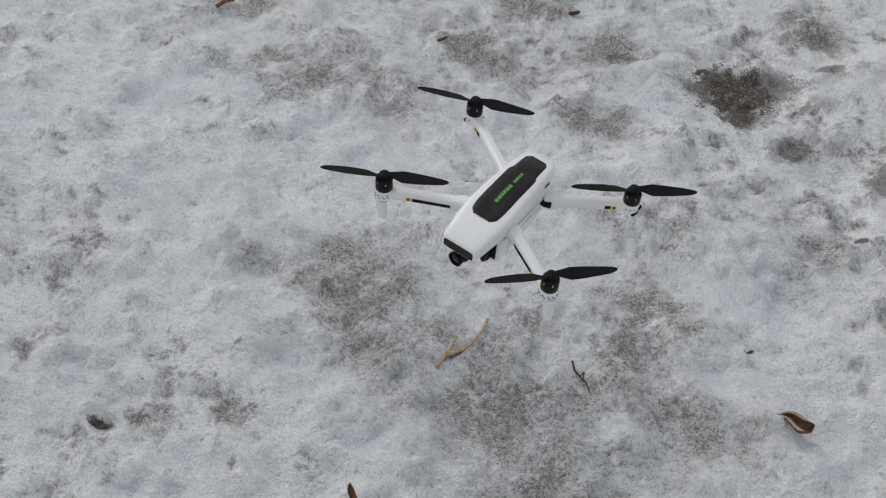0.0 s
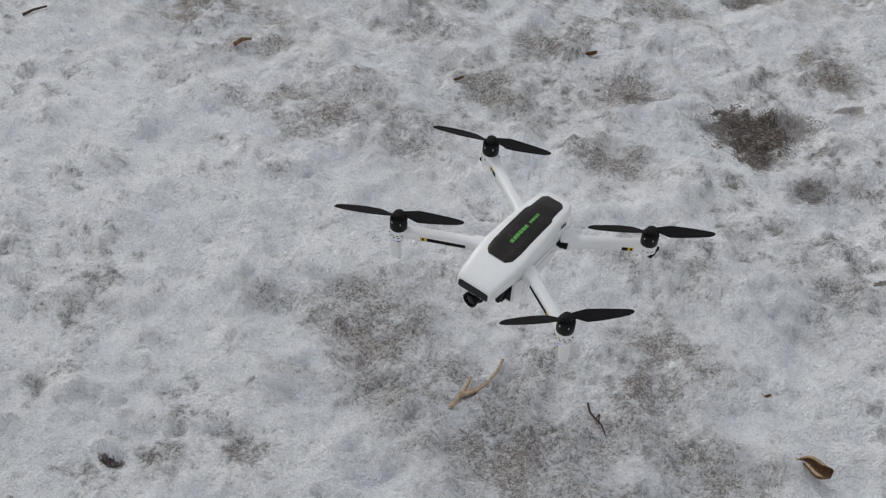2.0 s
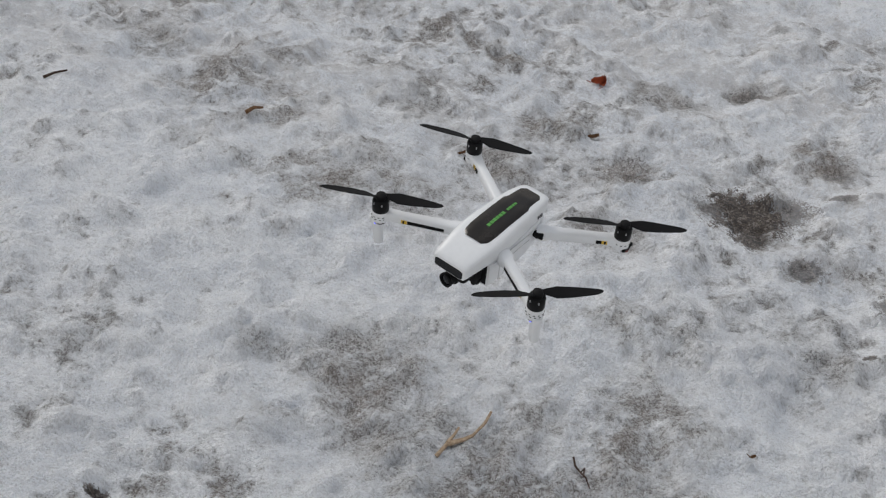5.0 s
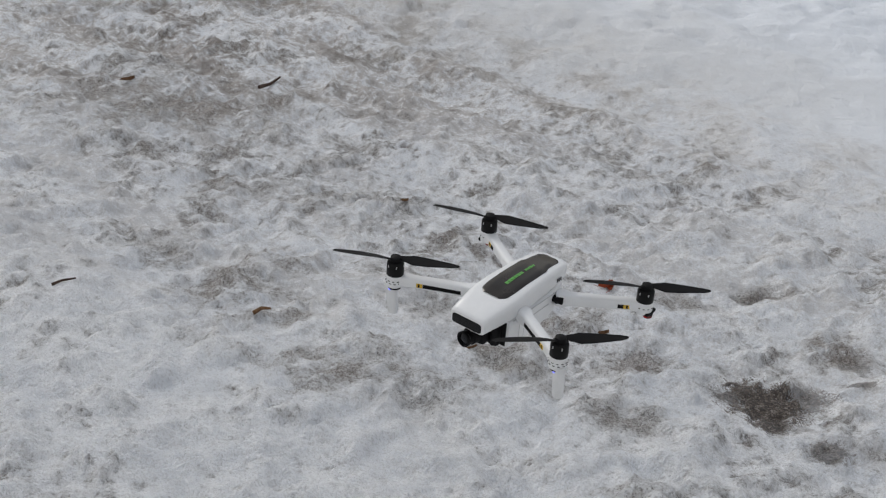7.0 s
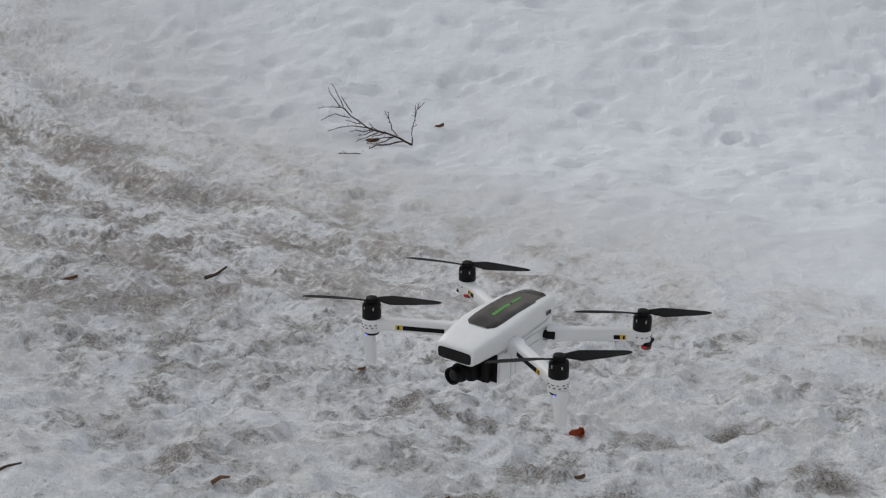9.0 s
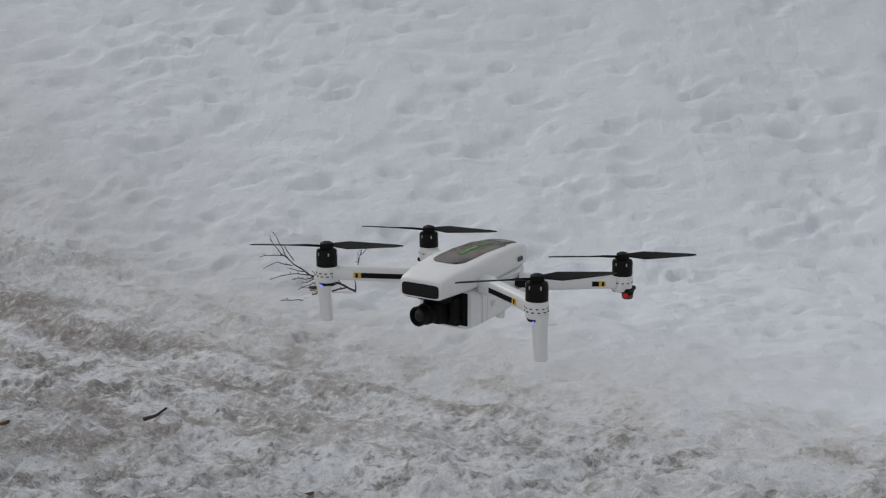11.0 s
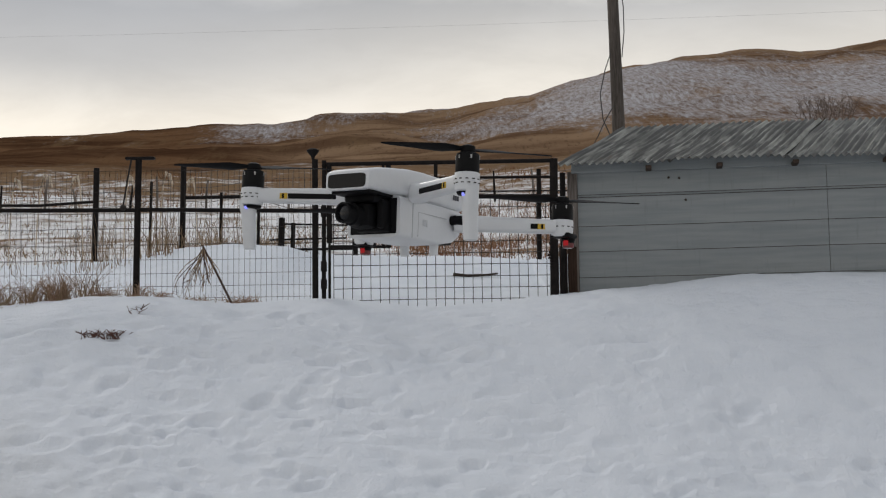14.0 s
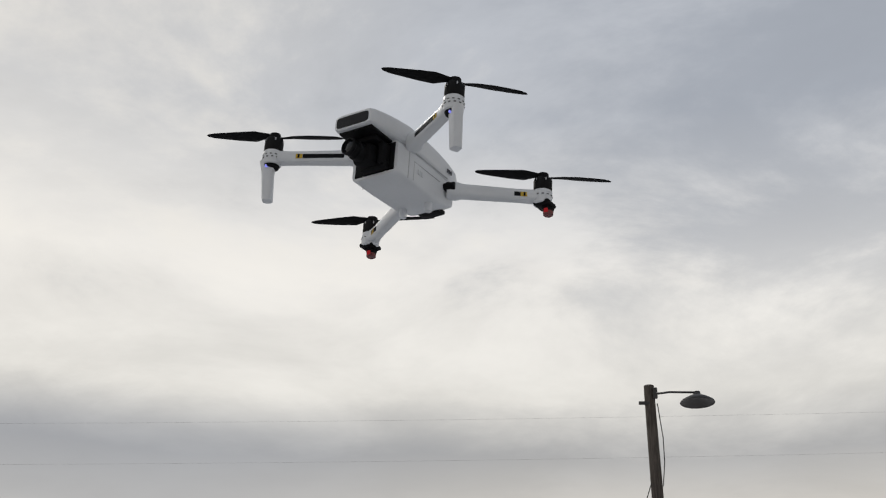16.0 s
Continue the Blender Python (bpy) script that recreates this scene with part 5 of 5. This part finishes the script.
grass_patch("dry_grass", tufts, weed_tan, "dry tan grass tufts along the fence foot", 21)


def tangle(name, spots, mat, label, seed):
    """Low heaps of fine dead stems that arch out and curl back."""
    g = random.Random(seed)
    bm = bm_new()
    for x, y, n, r, h in spots:
        z = at_land_fast(x, y) - 0.03
        for _ in range(n):
            a, tip = g.uniform(0, 6.283), r * g.uniform(0.3, 1.0)
            top = h * g.uniform(0.35, 1.0)
            p = Vector((x + g.uniform(-0.25, 0.25) * r, y + g.uniform(-0.2, 0.2) * r, z))
            pts = [p]
            for t in (0.3, 0.6, 0.85, 1.0):
                pts.append(p + Vector((math.cos(a) * tip * t + g.uniform(-0.02, 0.02), 0.5 * math.sin(a) * tip * t, top * math.sin(min(2.4 * t, 2.2)) + g.uniform(-0.012, 0.012))))
            tube(bm, pts, [0.0024, 0.0022, 0.0018, 0.0014, 0.0009], 3, False)
    tagged(in_yard(part(name, bm, mat)), label, "grass", kind="stuff")


tangle("tangled_grass", [(-3.17, 9.66, 120, 0.27, 0.26), (-3.40, 9.68, 60, 0.24, 0.20), (-3.75, 9.70, 60, 0.30, 0.22), (-2.78, 9.66, 40, 0.18, 0.11), (-2.50, 9.66, 40, 0.15, 0.14), (-2.30, 9.66, 40, 0.16, 0.08),
                         (-1.62, 9.62, 60, 0.2, 0.09), (-4.2, 9.75, 60, 0.35, 0.22), (-1.95, 9.62, 26, 0.2, 0.06)], tuft_brown, "tangled reddish-brown dead grass at the fence foot", 41)
grass_patch("dead_weeds", [(-3.40, 11.9, 34, 0.28, 0.15, 0.62, 0.6, 0.0032), (-2.95, 12.2, 60, 0.26, 0.12, 0.70, 0.6, 0.0032), (-2.62, 12.8, 70, 0.32, 0.10, 0.50, 0.8, 0.0034), (-4.1, 12.2, 40, 0.6, 0.08, 0.40, 0.8, 0.003),
                           (-2.95, 12.7, 16, 0.10, 0.55, 0.95, 0.35, 0.0034), (-3.60, 12.5, 14, 0.12, 0.40, 0.80, 0.4, 0.0032), (-2.2, 13.2, 46, 0.30, 0.10, 0.36, 0.8, 0.003),
                           (-1.70, 13.3, 60, 0.3, 0.10, 0.36, 0.8, 0.003), (-5.2, 12.4, 30, 0.8, 0.08, 0.3, 0.8, 0.003)],
            weed_tan, "tall dead weeds standing behind the fence", 22)


def build_arched_weed(x, y, top, lean, seed):
    """A pale dry stalk whose head arches over."""
    g = random.Random(seed)
    bx, by, bz = at_land(x - 0.5 * lean, y)
    t = thing("arched_weed", (bx, by, bz), "pale dry stalk arching over in the pasture", "weed", "pale arched stalks")
    h = top - bz
    pts = [(0, 0, -0.02), (0.10 * lean, 0, 0.45 * h), (0.30 * lean, 0.01, 0.85 * h), (0.55 * lean, 0.02, h), (0.85 * lean, 0.02, 0.97 * h), (1.1 * lean, 0.03, 0.86 * h)]
    bm = bm_new()
    tube(bm, pts, [0.007, 0.007, 0.009, 0.018, 0.020, 0.008], 6)
    part("stalk", bm, straw_pale, t)
    for k in range(3):
        p = Vector(pts[3]).lerp(Vector(pts[5]), 0.25 + 0.3 * k)
        bm = bm_new()
        tube(bm, [p, p + Vector((0.03 * lean, 0, -g.uniform(0.03, 0.06)))], [0.006, 0.002], 5)
        part("seed_head", bm, straw_pale, t)
    in_yard(t)


for k, (x, top, lean) in enumerate(((-4.72, 3.13, 0.17), (-4.34, 3.12, -0.16), (-3.30, 3.17, 0.14), (-2.93, 3.06, -0.13), (-5.1, 3.1, 0.12), (-3.75, 3.14, 0.10))):
    build_arched_weed(x, 14.2 + 0.1 * (k % 3), top, lean, 60 + k)
gr = random.Random(31)
rust_spots = []
for _ in range(46):
    y = gr.uniform(13.2, 19.5)
    rust_spots.append((gr.uniform(-0.6, 1.5) * y / 13.5, y, gr.randint(8, 34), gr.uniform(0.12, 0.42), 0.06, gr.uniform(0.14, 0.42), 0.9, 0.0042))
for _ in range(60):
    y = gr.uniform(17.0, 29.0)
    rust_spots.append((gr.uniform(-0.5, 1.3) * y / 13.5, y, gr.randint(12, 40), gr.uniform(0.2, 0.7), 0.08, gr.uniform(0.2, 0.5), 1.0, 0.006))
for _ in range(16):
    y = gr.uniform(13.0, 15.0)
    rust_spots.append((gr.uniform(-0.4, 1.4), y, gr.randint(3, 8), 0.12, 0.35, gr.uniform(0.5, 0.85), 0.35, 0.0034))
grass_patch("rust_weeds", rust_spots, weed_rust, "rust-brown weeds behind the gate", 23)
grass_patch("pasture_weeds", [(gr.uniform(-13, 8), gr.uniform(15, 34), 40, gr.uniform(0.4, 1.2), 0.05, gr.uniform(0.12, 0.32), 1.2, 0.007) for _ in range(150)],
            weed_tan, "scattered dead grass across the snowy pasture", 24)
grass_patch("pasture_scrub", [(gr.uniform(-20, 24), gr.uniform(30, 58), 30, gr.uniform(0.6, 2.0), 0.08, gr.uniform(0.16, 0.38), 1.2, 0.014) for _ in range(150)],
            weed_rust, "brown scrub in the far pasture", 25)


def build_bent_weed():
    x, y, z = at_land(-1.94, 9.62)
    w = thing("bent_weed", (x, y, z), "broken straw-coloured weed stalk folded into a peak", "weed")
    inv = w.matrix_world.inverted()
    g = random.Random(5)
    apex = Vector((-1.955, 9.6, 1.725))
    bm = bm_new()
    tube(bm, [(-1.70, 9.60, 1.22), (-1.80, 9.61, 1.42), (-1.90, 9.6, 1.62), apex], [0.010, 0.010, 0.009, 0.008], 7)
    part("main_stalk", bm, twig_bark, w).matrix_parent_inverse = inv
    for k in range(15):
        tip = Vector((-2.20 + 0.028 * k + g.uniform(-0.03, 0.03), 9.58 + g.uniform(-0.06, 0.06), 1.27 + g.uniform(0, 0.12) + (0.10 if k > 9 else 0)))
        start = apex.lerp(Vector((-1.90, 9.6, 1.62)), g.random() * 0.6)
        mid = start.lerp(tip, 0.5) + Vector((g.uniform(-0.03, 0.01), 0, g.uniform(0.0, 0.04)))
        bm = bm_new()
        tube(bm, [start, mid, mid.lerp(tip, 0.6) + Vector((g.uniform(-0.02, 0.02), 0, g.uniform(-0.01, 0.02))), tip], [0.0045, 0.0038, 0.0030, 0.0018], 6)
        for j in range(3):
            q = start.lerp(tip, g.uniform(0.4, 0.95))
            tube(bm, [q, q + Vector((g.uniform(-0.05, 0.03), 0, -g.uniform(0.03, 0.09)))], [0.003, 0.0015], 5)
        part("side_stalk", bm, weed_tan if k % 3 else twig_bark, w).matrix_parent_inverse = inv
    for k in range(4):
        bm = bm_new()
        tube(bm, [apex, apex + Vector((g.uniform(-0.08, 0.08), 0, g.uniform(0.02, 0.10)))], [0.003, 0.0015], 5)
        part("twig", bm, straw, w).matrix_parent_inverse = inv
    in_yard(w)


def build_branch():
    """The fallen twiggy branch: it lies on the clean snow, tips raised."""
    place, size = at_snow(-0.645, 5.54)
    t = thing("fallen_branch", place, "dark brown fallen twig branch lying on clean snow", "branch")
    t.scale = (size,) * 3
    g = random.Random(9)

    def pt(across, up):
        # near hundredths of a metre from the butt: what hangs lower lies nearer on the snow
        dx, dy = across / 92, (up / 22 if up < 0 else up / 240)
        snow = (at_snow(-0.645 + dx, 5.54 + dy)[0][2] - place[2]) / size
        return Vector((dx, dy, max(snow, -0.01) + max(up, 0) / 95 + 0.010))

    stems = [
        ("stem", [(0, 0), (-6.5, 2.5), (-12.5, 4.5), (-18.5, 5.7), (-23.5, 7.7), (-28.5, 10.5), (-32.5, 12.5), (-36.5, 14)], 0.0062),
        ("twig", [(-30.5, 13), (-34.3, 16.5), (-36, 19)], 0.0030),
        ("twig", [(-34.5, 13.3), (-38, 19.5), (-40.7, 24)], 0.0030),
        ("twig", [(-36.5, 13.7), (-40, 18), (-42.5, 22.3)], 0.0030),
        ("twig", [(-36.5, 13.5), (-42.5, 13.7), (-48, 12.7)], 0.0028),
        ("twig", [(-31.5, 10.7), (-39, 10.2), (-46.2, 7.5)], 0.0030),
        ("twig", [(-23.5, 7.3), (-30.5, 7), (-37, 5.5), (-42.7, 3.7)], 0.0032),
        ("twig", [(-4.5, 1), (-11.5, -0.5), (-16.5, -3.5), (-23, -6), (-27.5, -7), (-33.7, -6.7)], 0.0042),
        ("twig", [(-10.5, 2.5), (-15.5, 2), (-21.5, 1), (-26.5, 1)], 0.0034),
        ("twig", [(-17.5, 4.5), (-23.5, 2.5), (-28.5, -0.5)], 0.0030),
        ("twig", [(-7.5, 3.3), (-10.5, 7.5), (-11.7, 12), (-12.2, 16)], 0.0034),
        ("twig", [(-11.7, 12), (-13, 14), (-14, 15.5)], 0.0024),
        ("twig", [(-0.2, 0.2), (-0.5, 6.5), (1.3, 12.5), (1.5, 18.5)], 0.0036),
        ("twig", [(0.7, 9.5), (2.3, 10)], 0.0022),
        ("twig", [(1.3, 13), (3.7, 19)], 0.0026),
        ("twig", [(2.8, 16.5), (6.3, 18.7)], 0.0026),
        ("twig", [(-20, 5.8), (-24, 3.8), (-27.5, 3.0)], 0.0028),
        ("twig", [(-14, 4.8), (-17.5, 3.2), (-21, 2.8)], 0.0028),
        ("twig", [(-9, 3), (-14, 0.5), (-19, -1.0), (-23, -0.5)], 0.0034),
        ("twig", [(-21, 6.2), (-25, 5.2), (-29, 5.4), (-32, 4.2)], 0.0030),
        ("twig", [(-26, 9), (-30, 8.8), (-34, 9.4)], 0.0026),
        ("twig", [(-16, 5.0), (-20, 7.2), (-22, 9.2)], 0.0026),
    ]
    for name, pts, r in stems:
        q = [pt(*p) for p in pts]
        line = [q[0]]
        for a, b in zip(q, q[1:]):
            m = a.lerp(b, 0.5) + Vector((g.uniform(-0.004, 0.004), g.uniform(-0.01, 0.01), g.uniform(-0.002, 0.004)))
            line += [m, b]
        bm = bm_new()
        tube(bm, line, [r * (1 - 0.55 * i / (len(line) - 1)) * g.uniform(0.88, 1.12) for i in range(len(line))], 7)
        for a, b in zip(line, line[1:]):
            m = a.lerp(b, g.uniform(0.2, 0.8))
            e = m + Vector((g.uniform(-0.016, 0.006), g.uniform(-0.008, 0.008), g.uniform(0.002, 0.015)))
            tube(bm, [m, e], [r * 0.55, r * 0.3], 5)
        part(name, bm, twig_bark, t)
    bm = bm_new()
    leaf_shape(bm, 0.075, 0.035, 0.014, g)
    bmesh.ops.transform(bm, matrix=Matrix.Translation(pt(-20.5, 0.6)) @ pose(0, 0, 0, 25, 10, 20), verts=bm.verts)
    part("dead_leaf", bm, leaf_brown, t, "curled brown leaf caught in the twigs")


def leaf_shape(bm, length, width, curl, g):
    """A curled dead leaf with a keel, a little thick."""
    rows_t, rows_b = [], []
    for i in range(11):
        u = i / 10
        w = width * math.sin(math.pi * min(max(u, 0.04), 0.97)) ** 0.8 * (1 + 0.15 * math.sin(9 * u))
        top, bot = [], []
        for k in range(7):
            v = k / 3 - 1
            z = curl * (abs(v) ** 1.5) * (0.6 + 0.6 * u) + curl * 0.8 * (u - 0.45) ** 2 * 3 + g.uniform(-1, 1) * curl * 0.08
            top.append(((u - 0.5) * length, v * w / 2, z))
            bot.append(((u - 0.5) * length, v * w / 2, z - 0.0009))
        rows_t.append(top)
        rows_b.append(bot)
    return rings(bm, [a + b[::-1] for a, b in zip(rows_t, rows_b)])


def leaf(place, length, width, curl, mat, label, turn, tilt=0.0, group="fallen leaves", seed=1, up=0.006):
    g = random.Random(seed)
    spot, size = at_snow(*place, up)
    t = thing("dead_leaf", spot, label, "leaf", group)
    t.scale = (size,) * 3
    bm = bm_new()
    leaf_shape(bm, length, width, curl, g)
    bmesh.ops.transform(bm, matrix=pose(0, 0, 0, tilt, 0, turn), verts=bm.verts)
    part("blade", bm, mat, t)
    bm = bm_new()
    a = pose(0, 0, 0, tilt, 0, turn)
    tube(bm, [a @ Vector((-length / 2, 0, 0.002)), a @ Vector((-length * 0.62, 0.004, 0.004)), a @ Vector((-length * 0.75, 0.01, 0.002))], [0.0013, 0.001, 0.0008], 5)
    part("stalk", bm, mat, t)


def stick(place, pts, r, mat, label, name="twig", category="twig", group="fallen twigs"):
    x, y = place
    spot, size = at_snow(x, y, 0.004)
    t = thing(name, spot, label, category, group)
    t.scale = (size,) * 3
    g = random.Random(len(pts) + int(abs(x) * 100))
    for line in pts:
        q = []
        for dx, dy, dz in line:
            h = (at_snow(x + dx, y + dy)[0][2] - spot[2]) / size
            q.append((dx, dy, max(h, -0.01) + dz + 0.004))
        bm = bm_new()
        tube(bm, q, [r * (1 - 0.45 * i / (len(q) - 1)) * g.uniform(0.85, 1.15) for i in range(len(q))], 7)
        part("stem", bm, mat, t)


build_bent_weed()
build_branch()


def build_rolled_leaf():
    """A leaf rolled in from both sides, its dry pale margins up."""
    spot, size = at_snow(0.63, 0.44, 0.004)
    t = thing("dead_leaf", spot, "curled brown dead leaf with pale edges on dirty ice", "leaf", "fallen leaves")
    t.scale = (size,) * 3
    turn = pose(0, 0, 0, 0, 0, -27)
    top, bot, near, far = [], [], [], []
    for i in range(15):
        u = i / 14
        half = 0.0045 + 0.0085 * math.sin(math.pi * u ** 1.4) ** 0.7 + 0.004 * u
        bow = 0.006 * math.sin(2.2 * math.pi * u)
        row = []
        for k in range(9):
            a = math.pi * (k / 8 * 1.25 - 0.125)
            row.append(turn @ Vector(((u - 0.5) * 0.072, bow - half * math.cos(a), half * (1.05 - 0.95 * math.sin(a)) + 0.010 * (u - 0.4) ** 2)))
        top.append(row)
        bot.append([p - Vector((0, 0, 0.0009)) for p in row])
        near.append(row[0] + Vector((0, 0, 0.0008)))
        far.append(row[-1] + Vector((0, 0, 0.0008)))
    bm = bm_new()
    rings(bm, [a + b[::-1] for a, b in zip(top, bot)])
    part("blade", bm, leaf_brown, t)
    for line in (near[3:12], far[0:12]):
        bm = bm_new()
        tube(bm, line, [0.0012 + 0.0022 * math.sin(math.pi * (i + 0.5) / len(line)) for i in range(len(line))], 7)
        part("rolled_edge", bm, straw, t, "pale dry rolled edge")
    bm = bm_new()
    lathe(bm, [(0.0012, 0), (0.0042, 0.001), (0.0046, 0.004), (0.0030, 0.006)], 10)
    bmesh.ops.transform(bm, matrix=Matrix.Translation(top[0][4] + Vector((-0.003, 0.002, 0.002))), verts=bm.verts)
    part("stalk", bm, straw, t)


build_rolled_leaf()
leaf((-0.257, 0.192), 0.05, 0.018, 0.010, leaf_brown, "narrow brown dead leaf on dirty ice", 120, 20, seed=3)
leaf((0.150, 2.15), 0.046, 0.032, 0.012, leaf_red, "crumpled rust-red leaf on grey snow", 15, 8, seed=4)
leaf((0.168, 2.14), 0.034, 0.024, 0.014, leaf_red, "crumpled rust-red leaf on grey snow", 80, -15, seed=5)
leaf((0.15, 1.82), 0.032, 0.014, 0.008, leaf_brown, "small dark leaf scrap on grey snow", 10, 5, seed=6)
leaf((-0.21, 1.63), 0.034, 0.009, 0.005, leaf_brown, "small dark leaf scrap on grey snow", 30, 5, seed=7)
leaf((-0.56, 2.64), 0.026, 0.016, 0.007, leaf_brown, "small dark leaf scrap on grey snow", 0, 5, seed=8)
leaf((-1.94, 3.68), 0.06, 0.025, 0.010, leaf_brown, "small dark leaf scrap on grey snow", 20, 5, seed=9)
leaf((0.55, 0.62), 0.014, 0.008, 0.004, leaf_brown, "small dark leaf scrap on grey snow", 20, 5, seed=10)
leaf((-0.505, 5.72), 0.05, 0.025, 0.014, leaf_brown, "small curled brown leaf on clean snow", 10, 5, seed=11)
stick((-0.07, 0.605), [[(-0.052, -0.052, 0), (-0.03, -0.02, 0.004), (0.0, 0.0, 0.008), (0.02, 0.022, 0.006), (0.042, 0.05, 0.004), (0.052, 0.085, 0.0)],
                      [(-0.032, -0.022, 0.004), (-0.022, 0.008, 0.010), (-0.014, 0.036, 0.008)], [(-0.03, -0.025, 0.003), (0.0, -0.008, 0.002), (0.02, 0.022, 0.004)]],
      0.0050, straw, "forked straw-coloured stalk on dirty ice")
stick((0.19, 0.55), [[(-0.017, 0.042, 0.002), (-0.012, 0.018, 0.006), (0.0, 0.0, 0.006), (0.012, -0.018, 0.004), (0.022, -0.042, 0)],
                       [(0.0, 0.0, 0.005), (0.008, 0.012, 0.008), (0.006, -0.022, 0.003)]], 0.0026, twig_bark, "thin dark twig on dirty ice")
stick((-0.82, 1.70), [[(-0.022, -0.014, 0.002), (0.0, 0.0, 0.006), (0.022, 0.016, 0.003)]], 0.0065, leaf_brown, "short reddish-brown stick on grey snow")
stick((-1.34, 3.78), [[(-0.034, -0.05, 0.002), (0.0, 0.0, 0.008), (0.034, 0.055, 0.004)]], 0.0085, twig_bark, "short dark reddish stick on grey snow")
stick((-1.44, 1.77), [[(-0.026, -0.02, 0.001), (0.0, 0.0, 0.004), (0.028, 0.03, 0.002)]], 0.0045, twig_bark, "thin dark twig on grey snow")
stick((0.38, 11.5), [[(-0.22, 0, 0.02), (-0.08, 0, 0.01), (0.10, 0.0, 0.012), (0.22, 0.0, 0.03)]], 0.018, board_wood, "dark split board end in the yard snow")


def build_snow_bush(place, n, h, label, seed, wide=0.16):
    """Tips of a buried shrub poking through the snow."""
    x, y, z = at_land(*place)
    t = thing("buried_shrub", (x, y, z), label, "shrub", "shrubs in the snow")
    g = random.Random(seed)
    for _ in range(n):
        bm = bm_new()
        a = g.uniform(-1, 1)
        p = Vector((a * wide, g.uniform(-0.04, 0.04), -0.03))
        q = p + Vector((g.uniform(-0.10, 0.10), 0.02, g.uniform(0.3, 1.0) * h))
        m = p.lerp(q, 0.5) + Vector((g.uniform(-0.03, 0.03), 0, 0.01))
        tube(bm, [p, m, q], [0.0052, 0.0042, 0.0022], 5)
        tube(bm, [m, m + Vector((g.uniform(-0.08, 0.08), 0, g.uniform(0.01, 0.05)))], [0.0028, 0.0014], 5)
        part("twig", bm, shrub_red, t)
    in_yard(t)


build_snow_bush((-2.55, 8.72), 64, 0.060, "dark grey-brown shrub tips poking out of the snowbank", 3)
build_snow_bush((-2.36, 9.05), 5, 0.11, "few thin shrub tips poking out of the snowbank", 4, 0.05)


def build_hill_bush():
    x, y, z = at_land(24.6, 80.0)
    t = thing("bare_bush", (x, y, z), "bare grey-brown bush on the snowy hillside", "bush")
    g = random.Random(8)
    bm = bm_new()
    for k in range(64):
        p = Vector((g.uniform(-1.5, 1.5), g.uniform(-0.6, 0.6), -0.1))
        q = p + Vector((0.35 * p.x + g.uniform(-0.4, 0.4), g.uniform(-0.3, 0.3), g.uniform(0.8, 1.9)))
        m = p.lerp(q, 0.5) + Vector((g.uniform(-0.12, 0.12), 0, 0.1))
        tube(bm, [p, m, q], [0.019, 0.014, 0.007], 5)
        for j in range(5):
            s = m.lerp(q, g.random())
            tube(bm, [s, s + Vector((g.uniform(-0.35, 0.35), 0.0, g.uniform(0.15, 0.5)))], [0.009, 0.005], 4)
    part("branch_crown", bm, bush_grey, t)
    in_yard(t)


build_hill_bush()
